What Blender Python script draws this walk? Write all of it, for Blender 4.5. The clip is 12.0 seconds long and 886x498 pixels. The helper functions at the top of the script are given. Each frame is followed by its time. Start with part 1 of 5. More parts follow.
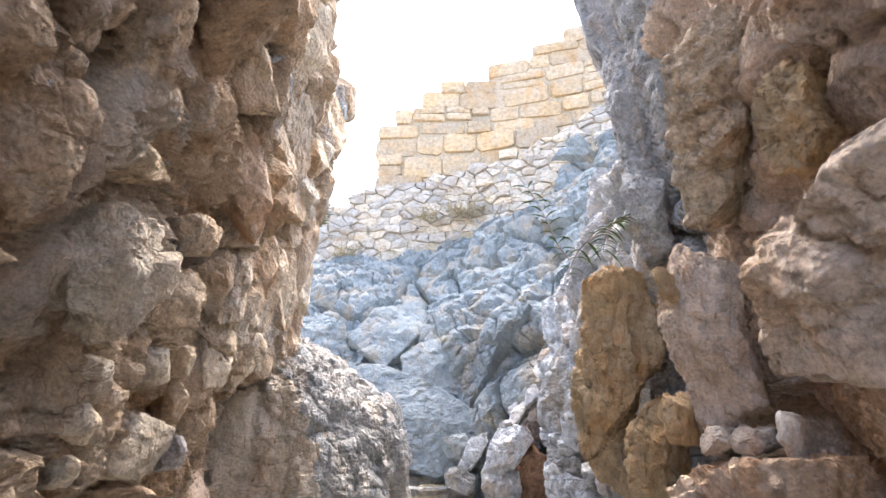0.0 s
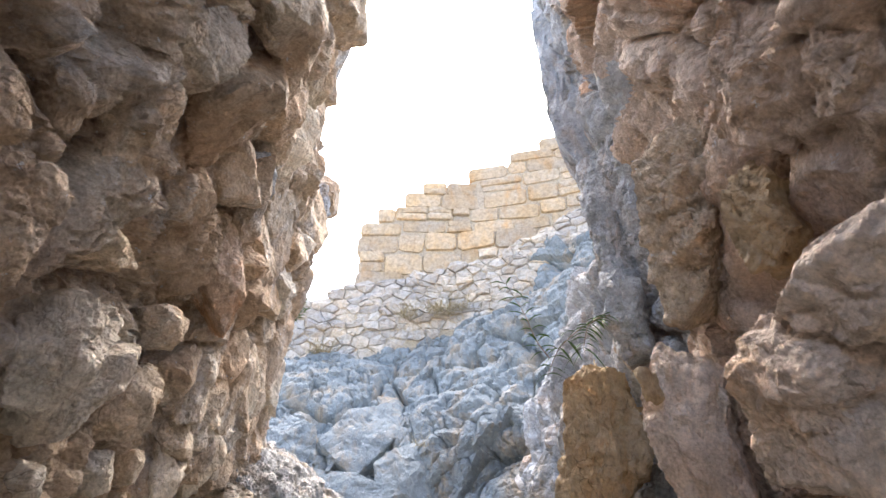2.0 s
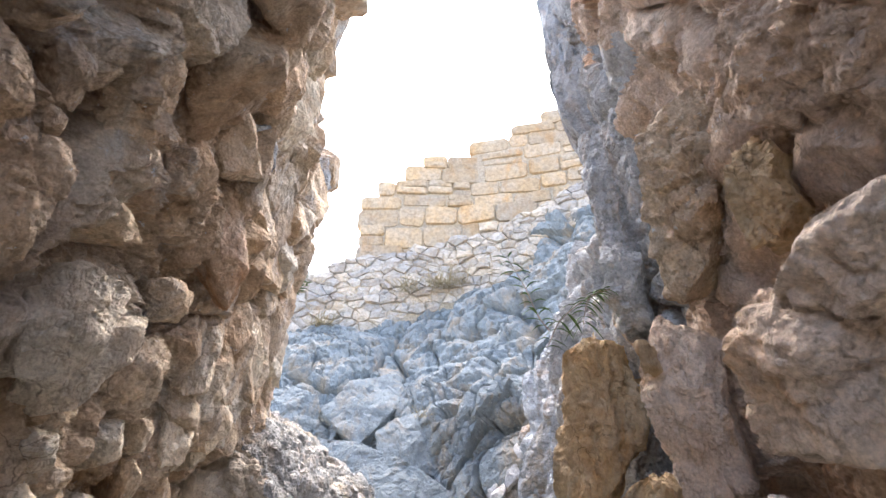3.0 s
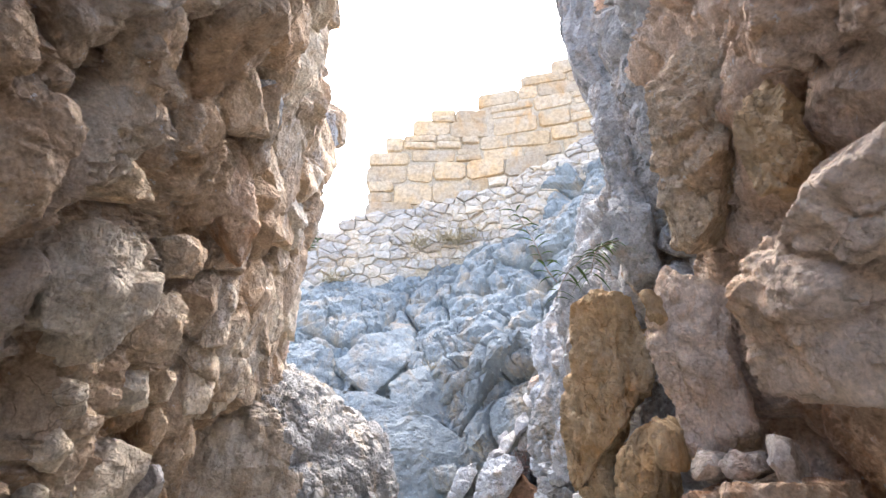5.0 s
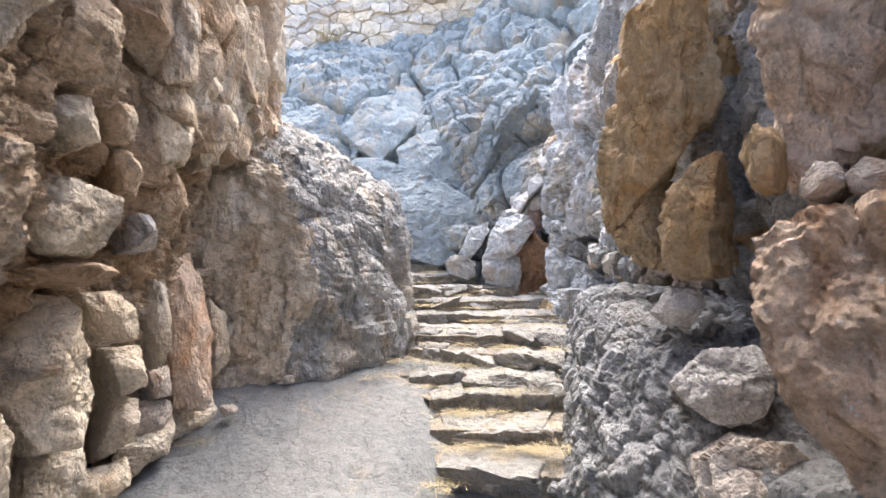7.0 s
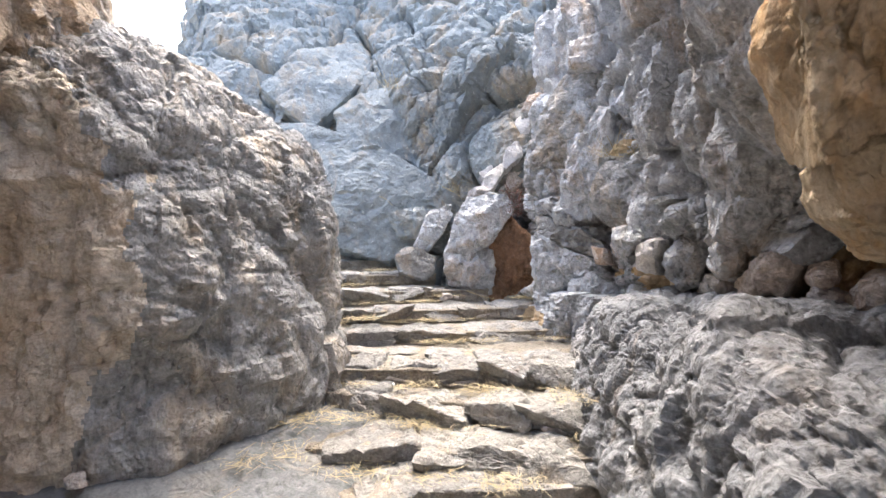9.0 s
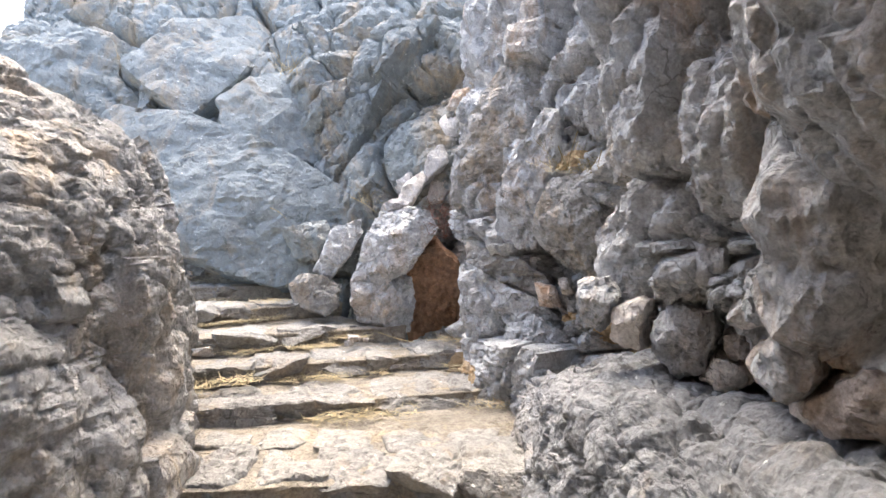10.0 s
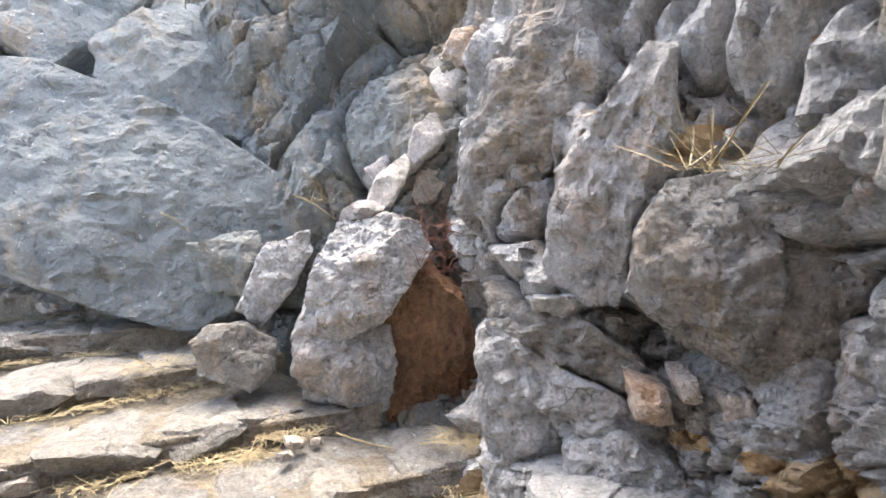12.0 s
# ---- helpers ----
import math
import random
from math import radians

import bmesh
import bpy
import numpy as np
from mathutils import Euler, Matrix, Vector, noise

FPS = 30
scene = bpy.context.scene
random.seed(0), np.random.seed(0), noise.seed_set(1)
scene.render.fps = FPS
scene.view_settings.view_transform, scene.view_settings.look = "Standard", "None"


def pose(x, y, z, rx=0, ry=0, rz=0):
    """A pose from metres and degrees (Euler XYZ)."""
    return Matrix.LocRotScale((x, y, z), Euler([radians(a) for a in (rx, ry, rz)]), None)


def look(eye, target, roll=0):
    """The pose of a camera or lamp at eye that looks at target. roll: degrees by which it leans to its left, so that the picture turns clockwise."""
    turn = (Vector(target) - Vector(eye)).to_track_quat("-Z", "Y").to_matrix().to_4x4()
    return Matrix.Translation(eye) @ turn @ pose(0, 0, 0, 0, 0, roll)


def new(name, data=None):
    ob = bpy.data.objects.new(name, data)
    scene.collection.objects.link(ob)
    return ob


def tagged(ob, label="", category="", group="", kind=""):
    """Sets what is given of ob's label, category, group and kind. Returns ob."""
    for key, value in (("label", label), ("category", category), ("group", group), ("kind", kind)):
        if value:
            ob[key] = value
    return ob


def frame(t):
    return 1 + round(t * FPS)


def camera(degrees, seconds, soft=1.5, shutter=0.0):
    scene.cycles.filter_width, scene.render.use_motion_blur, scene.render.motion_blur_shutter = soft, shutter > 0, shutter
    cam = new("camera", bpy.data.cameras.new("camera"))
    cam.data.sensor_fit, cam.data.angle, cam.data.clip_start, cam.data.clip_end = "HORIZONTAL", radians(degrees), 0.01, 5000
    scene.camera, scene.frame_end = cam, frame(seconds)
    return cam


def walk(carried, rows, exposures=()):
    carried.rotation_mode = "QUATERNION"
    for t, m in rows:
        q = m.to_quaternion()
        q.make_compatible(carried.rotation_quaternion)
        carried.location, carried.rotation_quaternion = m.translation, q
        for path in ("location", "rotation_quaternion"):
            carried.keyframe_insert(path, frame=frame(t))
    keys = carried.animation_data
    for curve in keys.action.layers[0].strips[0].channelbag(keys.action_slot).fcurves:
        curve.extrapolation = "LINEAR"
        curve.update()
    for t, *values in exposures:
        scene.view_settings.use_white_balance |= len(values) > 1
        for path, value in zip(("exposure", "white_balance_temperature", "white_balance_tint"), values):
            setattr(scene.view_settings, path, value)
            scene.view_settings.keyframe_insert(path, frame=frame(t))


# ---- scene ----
cam = camera(82.7, 12.0)
PATH = [
    (0, (0.002, -0.002, 1.662), (-0.002, 1.851, 2.414), 0.5),
    (0.5, (0.005, -0.005, 1.682), (0.014, 1.663, 2.786), 0.0),
    (1, (0.01, 0.0, 1.687), (0.031, 1.632, 2.842), -0.3),
    (1.5, (0.017, 0.014, 1.683), (0.062, 1.659, 2.82), 0.1),
    (2, (0.023, 0.057, 1.67), (0.089, 1.73, 2.765), 0.4),
    (2.5, (0.014, 0.054, 1.672), (0.083, 1.769, 2.697), 0.5),
    (3, (0.009, 0.043, 1.664), (0.078, 1.77, 2.67), 0.5),
    (5, (0.018, 0.027, 1.637), (0.052, 1.836, 2.489), 0.3),
    (5.5, (0.004, 0.096, 1.602), (0.041, 1.968, 2.307), -0.5),
    (6, (-0.036, 0.292, 1.591), (-0.015, 2.265, 1.921), -0.2),
    (6.5, (-0.04, 0.49, 1.555), (-0.02, 2.489, 1.594), -0.4),
    (8.3, (0.094, 2.082, 1.399), (0.067, 4.082, 1.387), -0.8),
    (8.5, (0.14, 2.363, 1.422), (0.176, 4.363, 1.408), -0.8),
    (9, (0.107, 3.102, 1.426), (0.279, 5.094, 1.416), -0.6),
    (9.5, (0.181, 3.694, 1.655), (0.468, 5.673, 1.643), -0.4),
    (10, (0.366, 4.374, 1.773), (0.848, 6.315, 1.743), -0.2),
    (10.5, (0.422, 4.892, 1.871), (0.962, 6.818, 1.853), -0.0),
    (11, (0.484, 5.327, 1.96), (1.139, 7.217, 1.929), -0.1),
    (11.5, (0.647, 5.906, 2.029), (1.33, 7.784, 1.947), 0.0),
    (12, (0.723, 6.47, 2.166), (1.303, 8.379, 2.023), -0.4),
]
EXPOSURE = [(0, 3.27, 6600, 9), (1, 3.0, 6600, 9), (2.5, 3.03, 6550, 9), (6, 3.24, 6450, 9), (8.5, 3.2, 6550, 9), (10.5, 3.2, 6950, 9), (12, 3.2, 7150, 9)]
walk(cam, [(t, look(eye, target, roll)) for t, eye, target, roll in PATH], EXPOSURE)

# ---- light ----
world = bpy.data.worlds.new("sky")
scene.world = world
world.use_nodes = True
wn = world.node_tree
sky = wn.nodes.new("ShaderNodeTexSky")
sky.sky_type = "NISHITA"
sky.sun_disc = False
SUN_ELEVATION, SUN_TURN = radians(66), radians(10)
sky.sun_elevation, sky.sun_rotation = SUN_ELEVATION, SUN_TURN
sky.altitude, sky.air_density, sky.dust_density, sky.ozone_density = 300, 0.8, 5.0, 0.6
wn.links.new(sky.outputs[0], wn.nodes["Background"].inputs[0])
wn.nodes["Background"].inputs[1].default_value = 0.145
sun = new("sun", bpy.data.lights.new("sun", "SUN"))
sun.data.energy, sun.data.angle, sun.data.color = 1.0, radians(50), (1.0, 0.95, 0.88)
sun_from = Vector((math.sin(SUN_TURN) * math.cos(SUN_ELEVATION), math.cos(SUN_TURN) * math.cos(SUN_ELEVATION), math.sin(SUN_ELEVATION)))
sun.matrix_world = look(sun_from * 60, (0, 0, 0))

# ---- noise ----


def hashed(ix, iy, iz, seed):
    h = (ix.astype(np.int64) * 374761393 + iy.astype(np.int64) * 668265263 + iz.astype(np.int64) * 2147483647 + seed * 974634777) & 0xFFFFFFFF
    h = ((h ^ (h >> 13)) * 1274126177) & 0xFFFFFFFF
    h = ((h ^ (h >> 15)) * 2246822519) & 0xFFFFFFFF
    h = h ^ (h >> 16)
    return (h & 0xFFFFFF) / float(0xFFFFFF)


def grain(p, seed=0):
    """Smooth noise from -1 to 1 at the points p."""
    b = np.floor(p)
    f = p - b
    f = f * f * (3 - 2 * f)
    b = b.astype(np.int64)
    total = np.zeros(len(p))
    for dx in (0, 1):
        for dy in (0, 1):
            for dz in (0, 1):
                w = (f[:, 0] if dx else 1 - f[:, 0]) * (f[:, 1] if dy else 1 - f[:, 1]) * (f[:, 2] if dz else 1 - f[:, 2])
                total += w * hashed(b[:, 0] + dx, b[:, 1] + dy, b[:, 2] + dz, seed)
    return total * 2 - 1


def fbm(p, octaves=4, seed=0, gain=0.5):
    total, amp = np.zeros(len(p)), 1.0
    for k in range(octaves):
        total += amp * grain(p * 2.03 ** k + 11.7 * k, seed + k)
        amp *= gain
    return total


def cells(p, seed=0):
    """Distances to the nearest and second nearest cell centre, the offset from the nearest, and three random numbers of its cell."""
    b = np.floor(p).astype(np.int64)
    n = len(p)
    f1, f2 = np.full(n, 9.0), np.full(n, 9.0)
    off, rnd = np.zeros((n, 3)), np.zeros((n, 3))
    for dx in (-1, 0, 1):
        for dy in (-1, 0, 1):
            for dz in (-1, 0, 1):
                c = b + (dx, dy, dz)
                r = np.stack([hashed(c[:, 0], c[:, 1], c[:, 2], seed + k) for k in (1, 2, 3)], 1)
                o = p - c - 0.1 - 0.8 * r
                d = np.einsum("ij,ij->i", o, o)
                near = d < f1
                f2 = np.where(near, f1, np.minimum(f2, d))
                f1 = np.where(near, d, f1)
                off[near], rnd[near] = o[near], r[near]
    return np.sqrt(f1), np.sqrt(f2), off, rnd


def hollows(p, size, seed):
    """Weathered pits of about that size, in patches, in metres inwards."""
    f1, _, _, rnd = cells(p / size, seed)
    return -0.45 * size * np.clip(1 - f1 / (0.3 + 0.35 * rnd[:, 0]), 0, 1) ** 1.5 * np.clip(0.6 + 1.6 * grain(p / size * 0.16, seed + 5), 0, 1)


PLANES = np.random.RandomState(5)
TILTS = PLANES.normal(size=(64, 4, 3))
TILTS *= (PLANES.uniform(0.6, 1.7, (64, 4)) / np.linalg.norm(TILTS, axis=2))[:, :, None]
STARTS = PLANES.uniform(0.12, 0.42, (64, 4))
CAPS = PLANES.uniform(0.0, 0.34, 64)
LEANS = PLANES.uniform(-0.42, 0.42, (64, 3))


def facets(p, size, seed, tilt=1.0, crack=0.3, stretch=(1, 1, 1)):
    """Broken rock: angular blocks of about that size, each cut by a few flat breaks, meeting in joints; in units of size."""
    q = p / size * np.array(stretch)
    q = q + 0.09 * np.stack([grain(q * 1.6, seed + 50 + k) for k in range(3)], 1)
    b = np.floor(q).astype(np.int64)
    best, second = np.full(len(q), -9.0), np.full(len(q), -9.0)
    for dx in (-1, 0, 1):
        for dy in (-1, 0, 1):
            for dz in (-1, 0, 1):
                c = b + (dx, dy, dz)
                r = np.stack([hashed(c[:, 0], c[:, 1], c[:, 2], seed + k) for k in (1, 2, 3)], 1)
                o = q - c - 0.1 - 0.8 * r
                k = (hashed(c[:, 0], c[:, 1], c[:, 2], seed + 4) * 63.99).astype(int)
                cut = (STARTS[k] + np.einsum("ijk,ik->ij", TILTS[k], o)).min(1)
                d = np.minimum(cut, CAPS[k]) + tilt * np.einsum("ij,ij->i", LEANS[k], o) + 0.35 * (r[:, 0] - 0.5) - 0.2 * np.maximum(0, np.einsum("ij,ij->i", o, o) - 0.35)
                second = np.maximum(second, np.minimum(best, d))
                best = np.maximum(best, d)
    joint = np.clip(1 - (best - second) / 0.07, 0, 1)
    return best - 0.3 * crack * joint * joint - 0.24


# ---- materials ----


def tint(c):
    return (c[0], c[1], c[2], 1.0)


def ramp(nt, fac, stops):
    n = nt.nodes.new("ShaderNodeValToRGB")
    while len(n.color_ramp.elements) < len(stops):
        n.color_ramp.elements.new(0.5)
    for e, (x, c) in zip(n.color_ramp.elements, stops):
        e.position, e.color = x, tint(c)
    nt.links.new(fac, n.inputs[0])
    return n.outputs[0]


def noise_node(nt, vec, scale, detail=6, rough=0.6, distort=0.0):
    n = nt.nodes.new("ShaderNodeTexNoise")
    n.inputs["Scale"].default_value, n.inputs["Detail"].default_value = scale, detail
    n.inputs["Roughness"].default_value, n.inputs["Distortion"].default_value = rough, distort
    nt.links.new(vec, n.inputs["Vector"])
    return n.outputs[0]


def mix(nt, fac, a, b, how="MIX"):
    n = nt.nodes.new("ShaderNodeMix")
    n.data_type, n.blend_type = "RGBA", how
    for sock, v in ((n.inputs[0], fac), (n.inputs[6], a), (n.inputs[7], b)):
        if isinstance(v, (int, float)):
            sock.default_value = v
        elif isinstance(v, tuple):
            sock.default_value = tint(v)
        else:
            nt.links.new(v, sock)
    return n.outputs[2]


BLACK, WHITE = (0, 0, 0), (1, 1, 1)


def rock_material(name, base, second, stain, stain_amount=0.5, scale=1.0, bump=0.5, pits=0.4, lichen=0.0, vary=0.0, rough=0.9, contrast=1.0):
    """Weathered stone: two base tones in metre-wide drifts, stains of a third, fine mottling, cracks, grain and pits in the relief."""
    m = bpy.data.materials.new(name)
    m.use_nodes = True
    nt = m.node_tree
    bsdf = nt.nodes["Principled BSDF"]
    pos = nt.nodes.new("ShaderNodeNewGeometry").outputs["Position"]
    drift = ramp(nt, noise_node(nt, pos, 0.9 * scale, 5, 0.62, 0.6), [(0.38, BLACK), (0.62, WHITE)])
    col = mix(nt, drift, base, second)
    streak = nt.nodes.new("ShaderNodeMapping")
    streak.inputs["Scale"].default_value = (1.0, 1.0, 0.45)
    nt.links.new(pos, streak.inputs["Vector"])
    hi = 0.78 - 0.38 * stain_amount
    where = ramp(nt, noise_node(nt, streak.outputs[0], 1.7 * scale, 7, 0.68, 1.1), [(hi - 0.12, BLACK), (hi + 0.08, WHITE)])
    col = mix(nt, where, col, stain)
    mottle = ramp(nt, noise_node(nt, pos, 9 * scale, 8, 0.72), [(0.3, (0.62, 0.6, 0.58)), (0.48, (1.0, 1.0, 1.0)), (0.72, (1.35, 1.34, 1.32))])
    col = mix(nt, contrast, col, mottle, "MULTIPLY")
    speck = ramp(nt, noise_node(nt, pos, 55, 4, 0.7), [(0.32, (0.5, 0.48, 0.46)), (0.52, (1.05, 1.05, 1.05)), (0.72, (1.5, 1.5, 1.5))])
    col = mix(nt, 0.42 * contrast, col, speck, "MULTIPLY")
    net_lines = nt.nodes.new("ShaderNodeTexVoronoi")
    net_lines.feature = "DISTANCE_TO_EDGE"
    net_lines.inputs["Scale"].default_value = 3.2 * scale
    bent = nt.nodes.new("ShaderNodeVectorMath")
    bent.operation = "MULTIPLY_ADD"
    wander = nt.nodes.new("ShaderNodeTexNoise")
    wander.inputs["Scale"].default_value, wander.inputs["Detail"].default_value = 3.5, 5
    nt.links.new(pos, wander.inputs["Vector"])
    nt.links.new(wander.outputs[1], bent.inputs[0])
    bent.inputs[1].default_value = (0.55, 0.55, 0.55)
    nt.links.new(pos, bent.inputs[2])
    nt.links.new(bent.outputs[0], net_lines.inputs["Vector"])
    crack = ramp(nt, net_lines.outputs[0], [(0.0, (0.32, 0.3, 0.28)), (0.03, WHITE)])
    col = mix(nt, ramp(nt, noise_node(nt, pos, 2.3, 3), [(0.54, BLACK), (0.66, (0.7, 0.7, 0.7))]), col, mix(nt, 1.0, col, crack, "MULTIPLY"))
    if lichen:
        spots = ramp(nt, noise_node(nt, pos, 16, 6, 0.7, 0.4), [(0.64 - 0.08 * lichen, BLACK), (0.7, WHITE)])
        col = mix(nt, spots, col, (0.62, 0.62, 0.6))
    if vary:
        info = nt.nodes.new("ShaderNodeObjectInfo").outputs["Random"]
        tone = ramp(nt, info, [(0.0, (1 - vary, 1 - vary, 1 - vary * 0.9)), (0.5, WHITE), (1.0, (1 + vary, 1 + vary * 0.85, 1 + vary * 0.6))])
        col = mix(nt, 1.0, col, tone, "MULTIPLY")
    nt.links.new(col, bsdf.inputs["Base Color"])
    bsdf.inputs["Roughness"].default_value = rough
    bsdf.inputs["Specular IOR Level"].default_value = 0.25
    grit = noise_node(nt, pos, 34 * scale, 12, 0.82)
    tall = nt.nodes.new("ShaderNodeMapping")
    tall.inputs["Scale"].default_value, tall.inputs["Rotation"].default_value = (1.0, 1.0, 0.32), (0.25, 0.15, 0.0)
    nt.links.new(pos, tall.inputs["Vector"])
    groove = ramp(nt, noise_node(nt, tall.outputs[0], 11 * scale, 9, 0.7, 0.5), [(0.3, BLACK), (0.46, (0.75, 0.75, 0.75)), (0.7, WHITE)])
    fine = mix(nt, 0.5, grit, groove)
    b1 = nt.nodes.new("ShaderNodeBump")
    b1.inputs["Strength"].default_value, b1.inputs["Distance"].default_value = min(1.0, bump * 1.15), 0.036
    nt.links.new(fine, b1.inputs["Height"])
    vor = nt.nodes.new("ShaderNodeTexVoronoi")
    vor.inputs["Scale"].default_value = 22 * scale
    nt.links.new(pos, vor.inputs["Vector"])
    hollow = ramp(nt, vor.outputs[0], [(0.08, BLACK), (0.38, WHITE)])
    b2 = nt.nodes.new("ShaderNodeBump")
    b2.inputs["Strength"].default_value, b2.inputs["Distance"].default_value = pits, 0.03
    nt.links.new(hollow, b2.inputs["Height"])
    nt.links.new(b1.outputs[0], b2.inputs["Normal"])
    chip = nt.nodes.new("ShaderNodeTexVoronoi")
    chip.inputs["Scale"].default_value, chip.inputs["Detail"].default_value, chip.inputs["Roughness"].default_value = 5.5 * scale, 2.0, 0.6
    nt.links.new(bent.outputs[0], chip.inputs["Vector"])
    b3 = nt.nodes.new("ShaderNodeBump")
    b3.inputs["Strength"].default_value, b3.inputs["Distance"].default_value = 0.7 * bump, 0.045
    nt.links.new(chip.outputs[0], b3.inputs["Height"])
    nt.links.new(b2.outputs[0], b3.inputs["Normal"])
    nt.links.new(b3.outputs[0], bsdf.inputs["Normal"])
    return m


def plain_material(name, a, b, scale=8, rough=0.8):
    m = bpy.data.materials.new(name)
    m.use_nodes = True
    nt = m.node_tree
    pos = nt.nodes.new("ShaderNodeNewGeometry").outputs["Position"]
    col = mix(nt, ramp(nt, noise_node(nt, pos, scale, 5), [(0.35, BLACK), (0.65, WHITE)]), a, b)
    nt.links.new(col, nt.nodes["Principled BSDF"].inputs["Base Color"])
    nt.nodes["Principled BSDF"].inputs["Roughness"].default_value = rough
    return m


BROWN = rock_material("brown_crag", (0.49, 0.35, 0.23), (0.56, 0.465, 0.35), (0.56, 0.525, 0.47), 0.36, 1.0, 0.9, 0.35, 0.15, 0.16, contrast=1.0)
PINK = rock_material("pink_limestone", (0.54, 0.385, 0.27), (0.61, 0.505, 0.415), (0.50, 0.255, 0.115), 0.36, 1.0, 0.9, 0.25, 0.1, contrast=0.95)
PALE = rock_material("pale_pink_limestone", (0.69, 0.58, 0.48), (0.66, 0.51, 0.385), (0.60, 0.345, 0.16), 0.36, 0.9, 0.9, 0.25, contrast=0.8)
BUFF = rock_material("buff_limestone", (0.63, 0.53, 0.40), (0.68, 0.61, 0.505), (0.51, 0.37, 0.24), 0.33, 1.2, 0.8, 0.3, 0.0, 0.15, contrast=0.8)
OCHRE = rock_material("ochre_rock", (0.50, 0.355, 0.20), (0.50, 0.40, 0.275), (0.47, 0.275, 0.115), 0.45, 1.0, 0.8, 0.2, contrast=0.6)
RUST = rock_material("rust_rock", (0.30, 0.165, 0.095), (0.26, 0.16, 0.105), (0.36, 0.24, 0.16), 0.35, 1.6, 0.8, 0.3)
GREY = rock_material("grey_limestone", (0.385, 0.395, 0.40), (0.475, 0.48, 0.48), (0.43, 0.325, 0.235), 0.38, 1.0, 0.8, 0.6, 0.2, contrast=0.9)
PITTED = rock_material("pitted_limestone", (0.30, 0.297, 0.29), (0.385, 0.382, 0.375), (0.43, 0.36, 0.28), 0.45, 1.0, 0.9, 0.6, 0.3, contrast=0.8)
LEDGE = rock_material("dark_pitted_bedrock", (0.215, 0.22, 0.225), (0.29, 0.29, 0.295), (0.26, 0.225, 0.19), 0.34, 1.0, 0.7, 0.5, 0.2)
HILL = rock_material("hillside_limestone", (0.19, 0.213, 0.22), (0.243, 0.267, 0.27), (0.36, 0.29, 0.21), 0.42, 0.7, 0.8, 0.4, 0.15, contrast=0.6)
SLAB = rock_material("smooth_slab", (0.145, 0.152, 0.157), (0.185, 0.189, 0.191), (0.25, 0.225, 0.19), 0.3, 1.2, 0.55, 0.15, contrast=0.75)
STEP = rock_material("step_stone", (0.27, 0.26, 0.242), (0.228, 0.223, 0.214), (0.33, 0.265, 0.20), 0.3, 1.5, 0.6, 0.2, 0.2, 0.12)
WHITE_STONE = rock_material("pale_stone", (0.60, 0.57, 0.54), (0.50, 0.48, 0.46), (0.42, 0.33, 0.25), 0.3, 1.5, 0.6, 0.2, 0.0, 0.22)
LOOSE = rock_material("loose_stone", (0.44, 0.38, 0.33), (0.46, 0.43, 0.40), (0.38, 0.26, 0.18), 0.35, 1.8, 0.6, 0.3, 0.3, 0.18)
RUBBLE = rock_material("rubble_wall_stone", (0.52, 0.45, 0.36), (0.46, 0.43, 0.39), (0.50, 0.38, 0.25), 0.35, 0.8, 0.5, 0.2, 0.0, 0.2)
ASHLAR = rock_material("golden_wall_stone", (0.47, 0.35, 0.215), (0.45, 0.375, 0.28), (0.46, 0.29, 0.14), 0.35, 0.8, 0.5, 0.2, 0.0, 0.16)
MORTAR = rock_material("wall_core", (0.48, 0.40, 0.29), (0.45, 0.38, 0.29), (0.42, 0.32, 0.22), 0.3, 1.5, 0.8, 0.3)
EARTH = rock_material("straw_strewn_earth", (0.28, 0.245, 0.20), (0.26, 0.235, 0.20), (0.33, 0.27, 0.18), 0.35, 1.5, 0.8, 0.3)
STRAW = plain_material("dry_straw", (0.40, 0.33, 0.19), (0.31, 0.25, 0.15), 20, 0.7)
LEAF = plain_material("olive_leaf", (0.07, 0.13, 0.035), (0.11, 0.18, 0.05), 14, 0.85)
RUSTY_TWIG = plain_material("rusty_twig", (0.22, 0.09, 0.06), (0.16, 0.08, 0.06), 30, 0.9)
TWIG = plain_material("dry_twig", (0.30, 0.22, 0.16), (0.24, 0.16, 0.12), 30, 0.8)

# ---- mesh helpers ----


def mesh_from(name, v, faces, material, smooth=True, crease=0):
    me = bpy.data.meshes.new(name)
    faces = np.asarray(faces, dtype=np.int32)
    k = faces.shape[1]
    me.vertices.add(len(v))
    me.vertices.foreach_set("co", np.asarray(v, dtype=np.float32).ravel())
    me.loops.add(faces.size)
    me.loops.foreach_set("vertex_index", faces.ravel())
    me.polygons.add(len(faces))
    me.polygons.foreach_set("loop_start", np.arange(0, faces.size, k, dtype=np.int32))
    me.polygons.foreach_set("use_smooth", np.full(len(faces), smooth, dtype=bool))
    me.materials.append(material)
    me.update(calc_edges=True)
    me.validate()
    if smooth and crease:
        me.set_sharp_from_angle(angle=radians(crease))
    return me


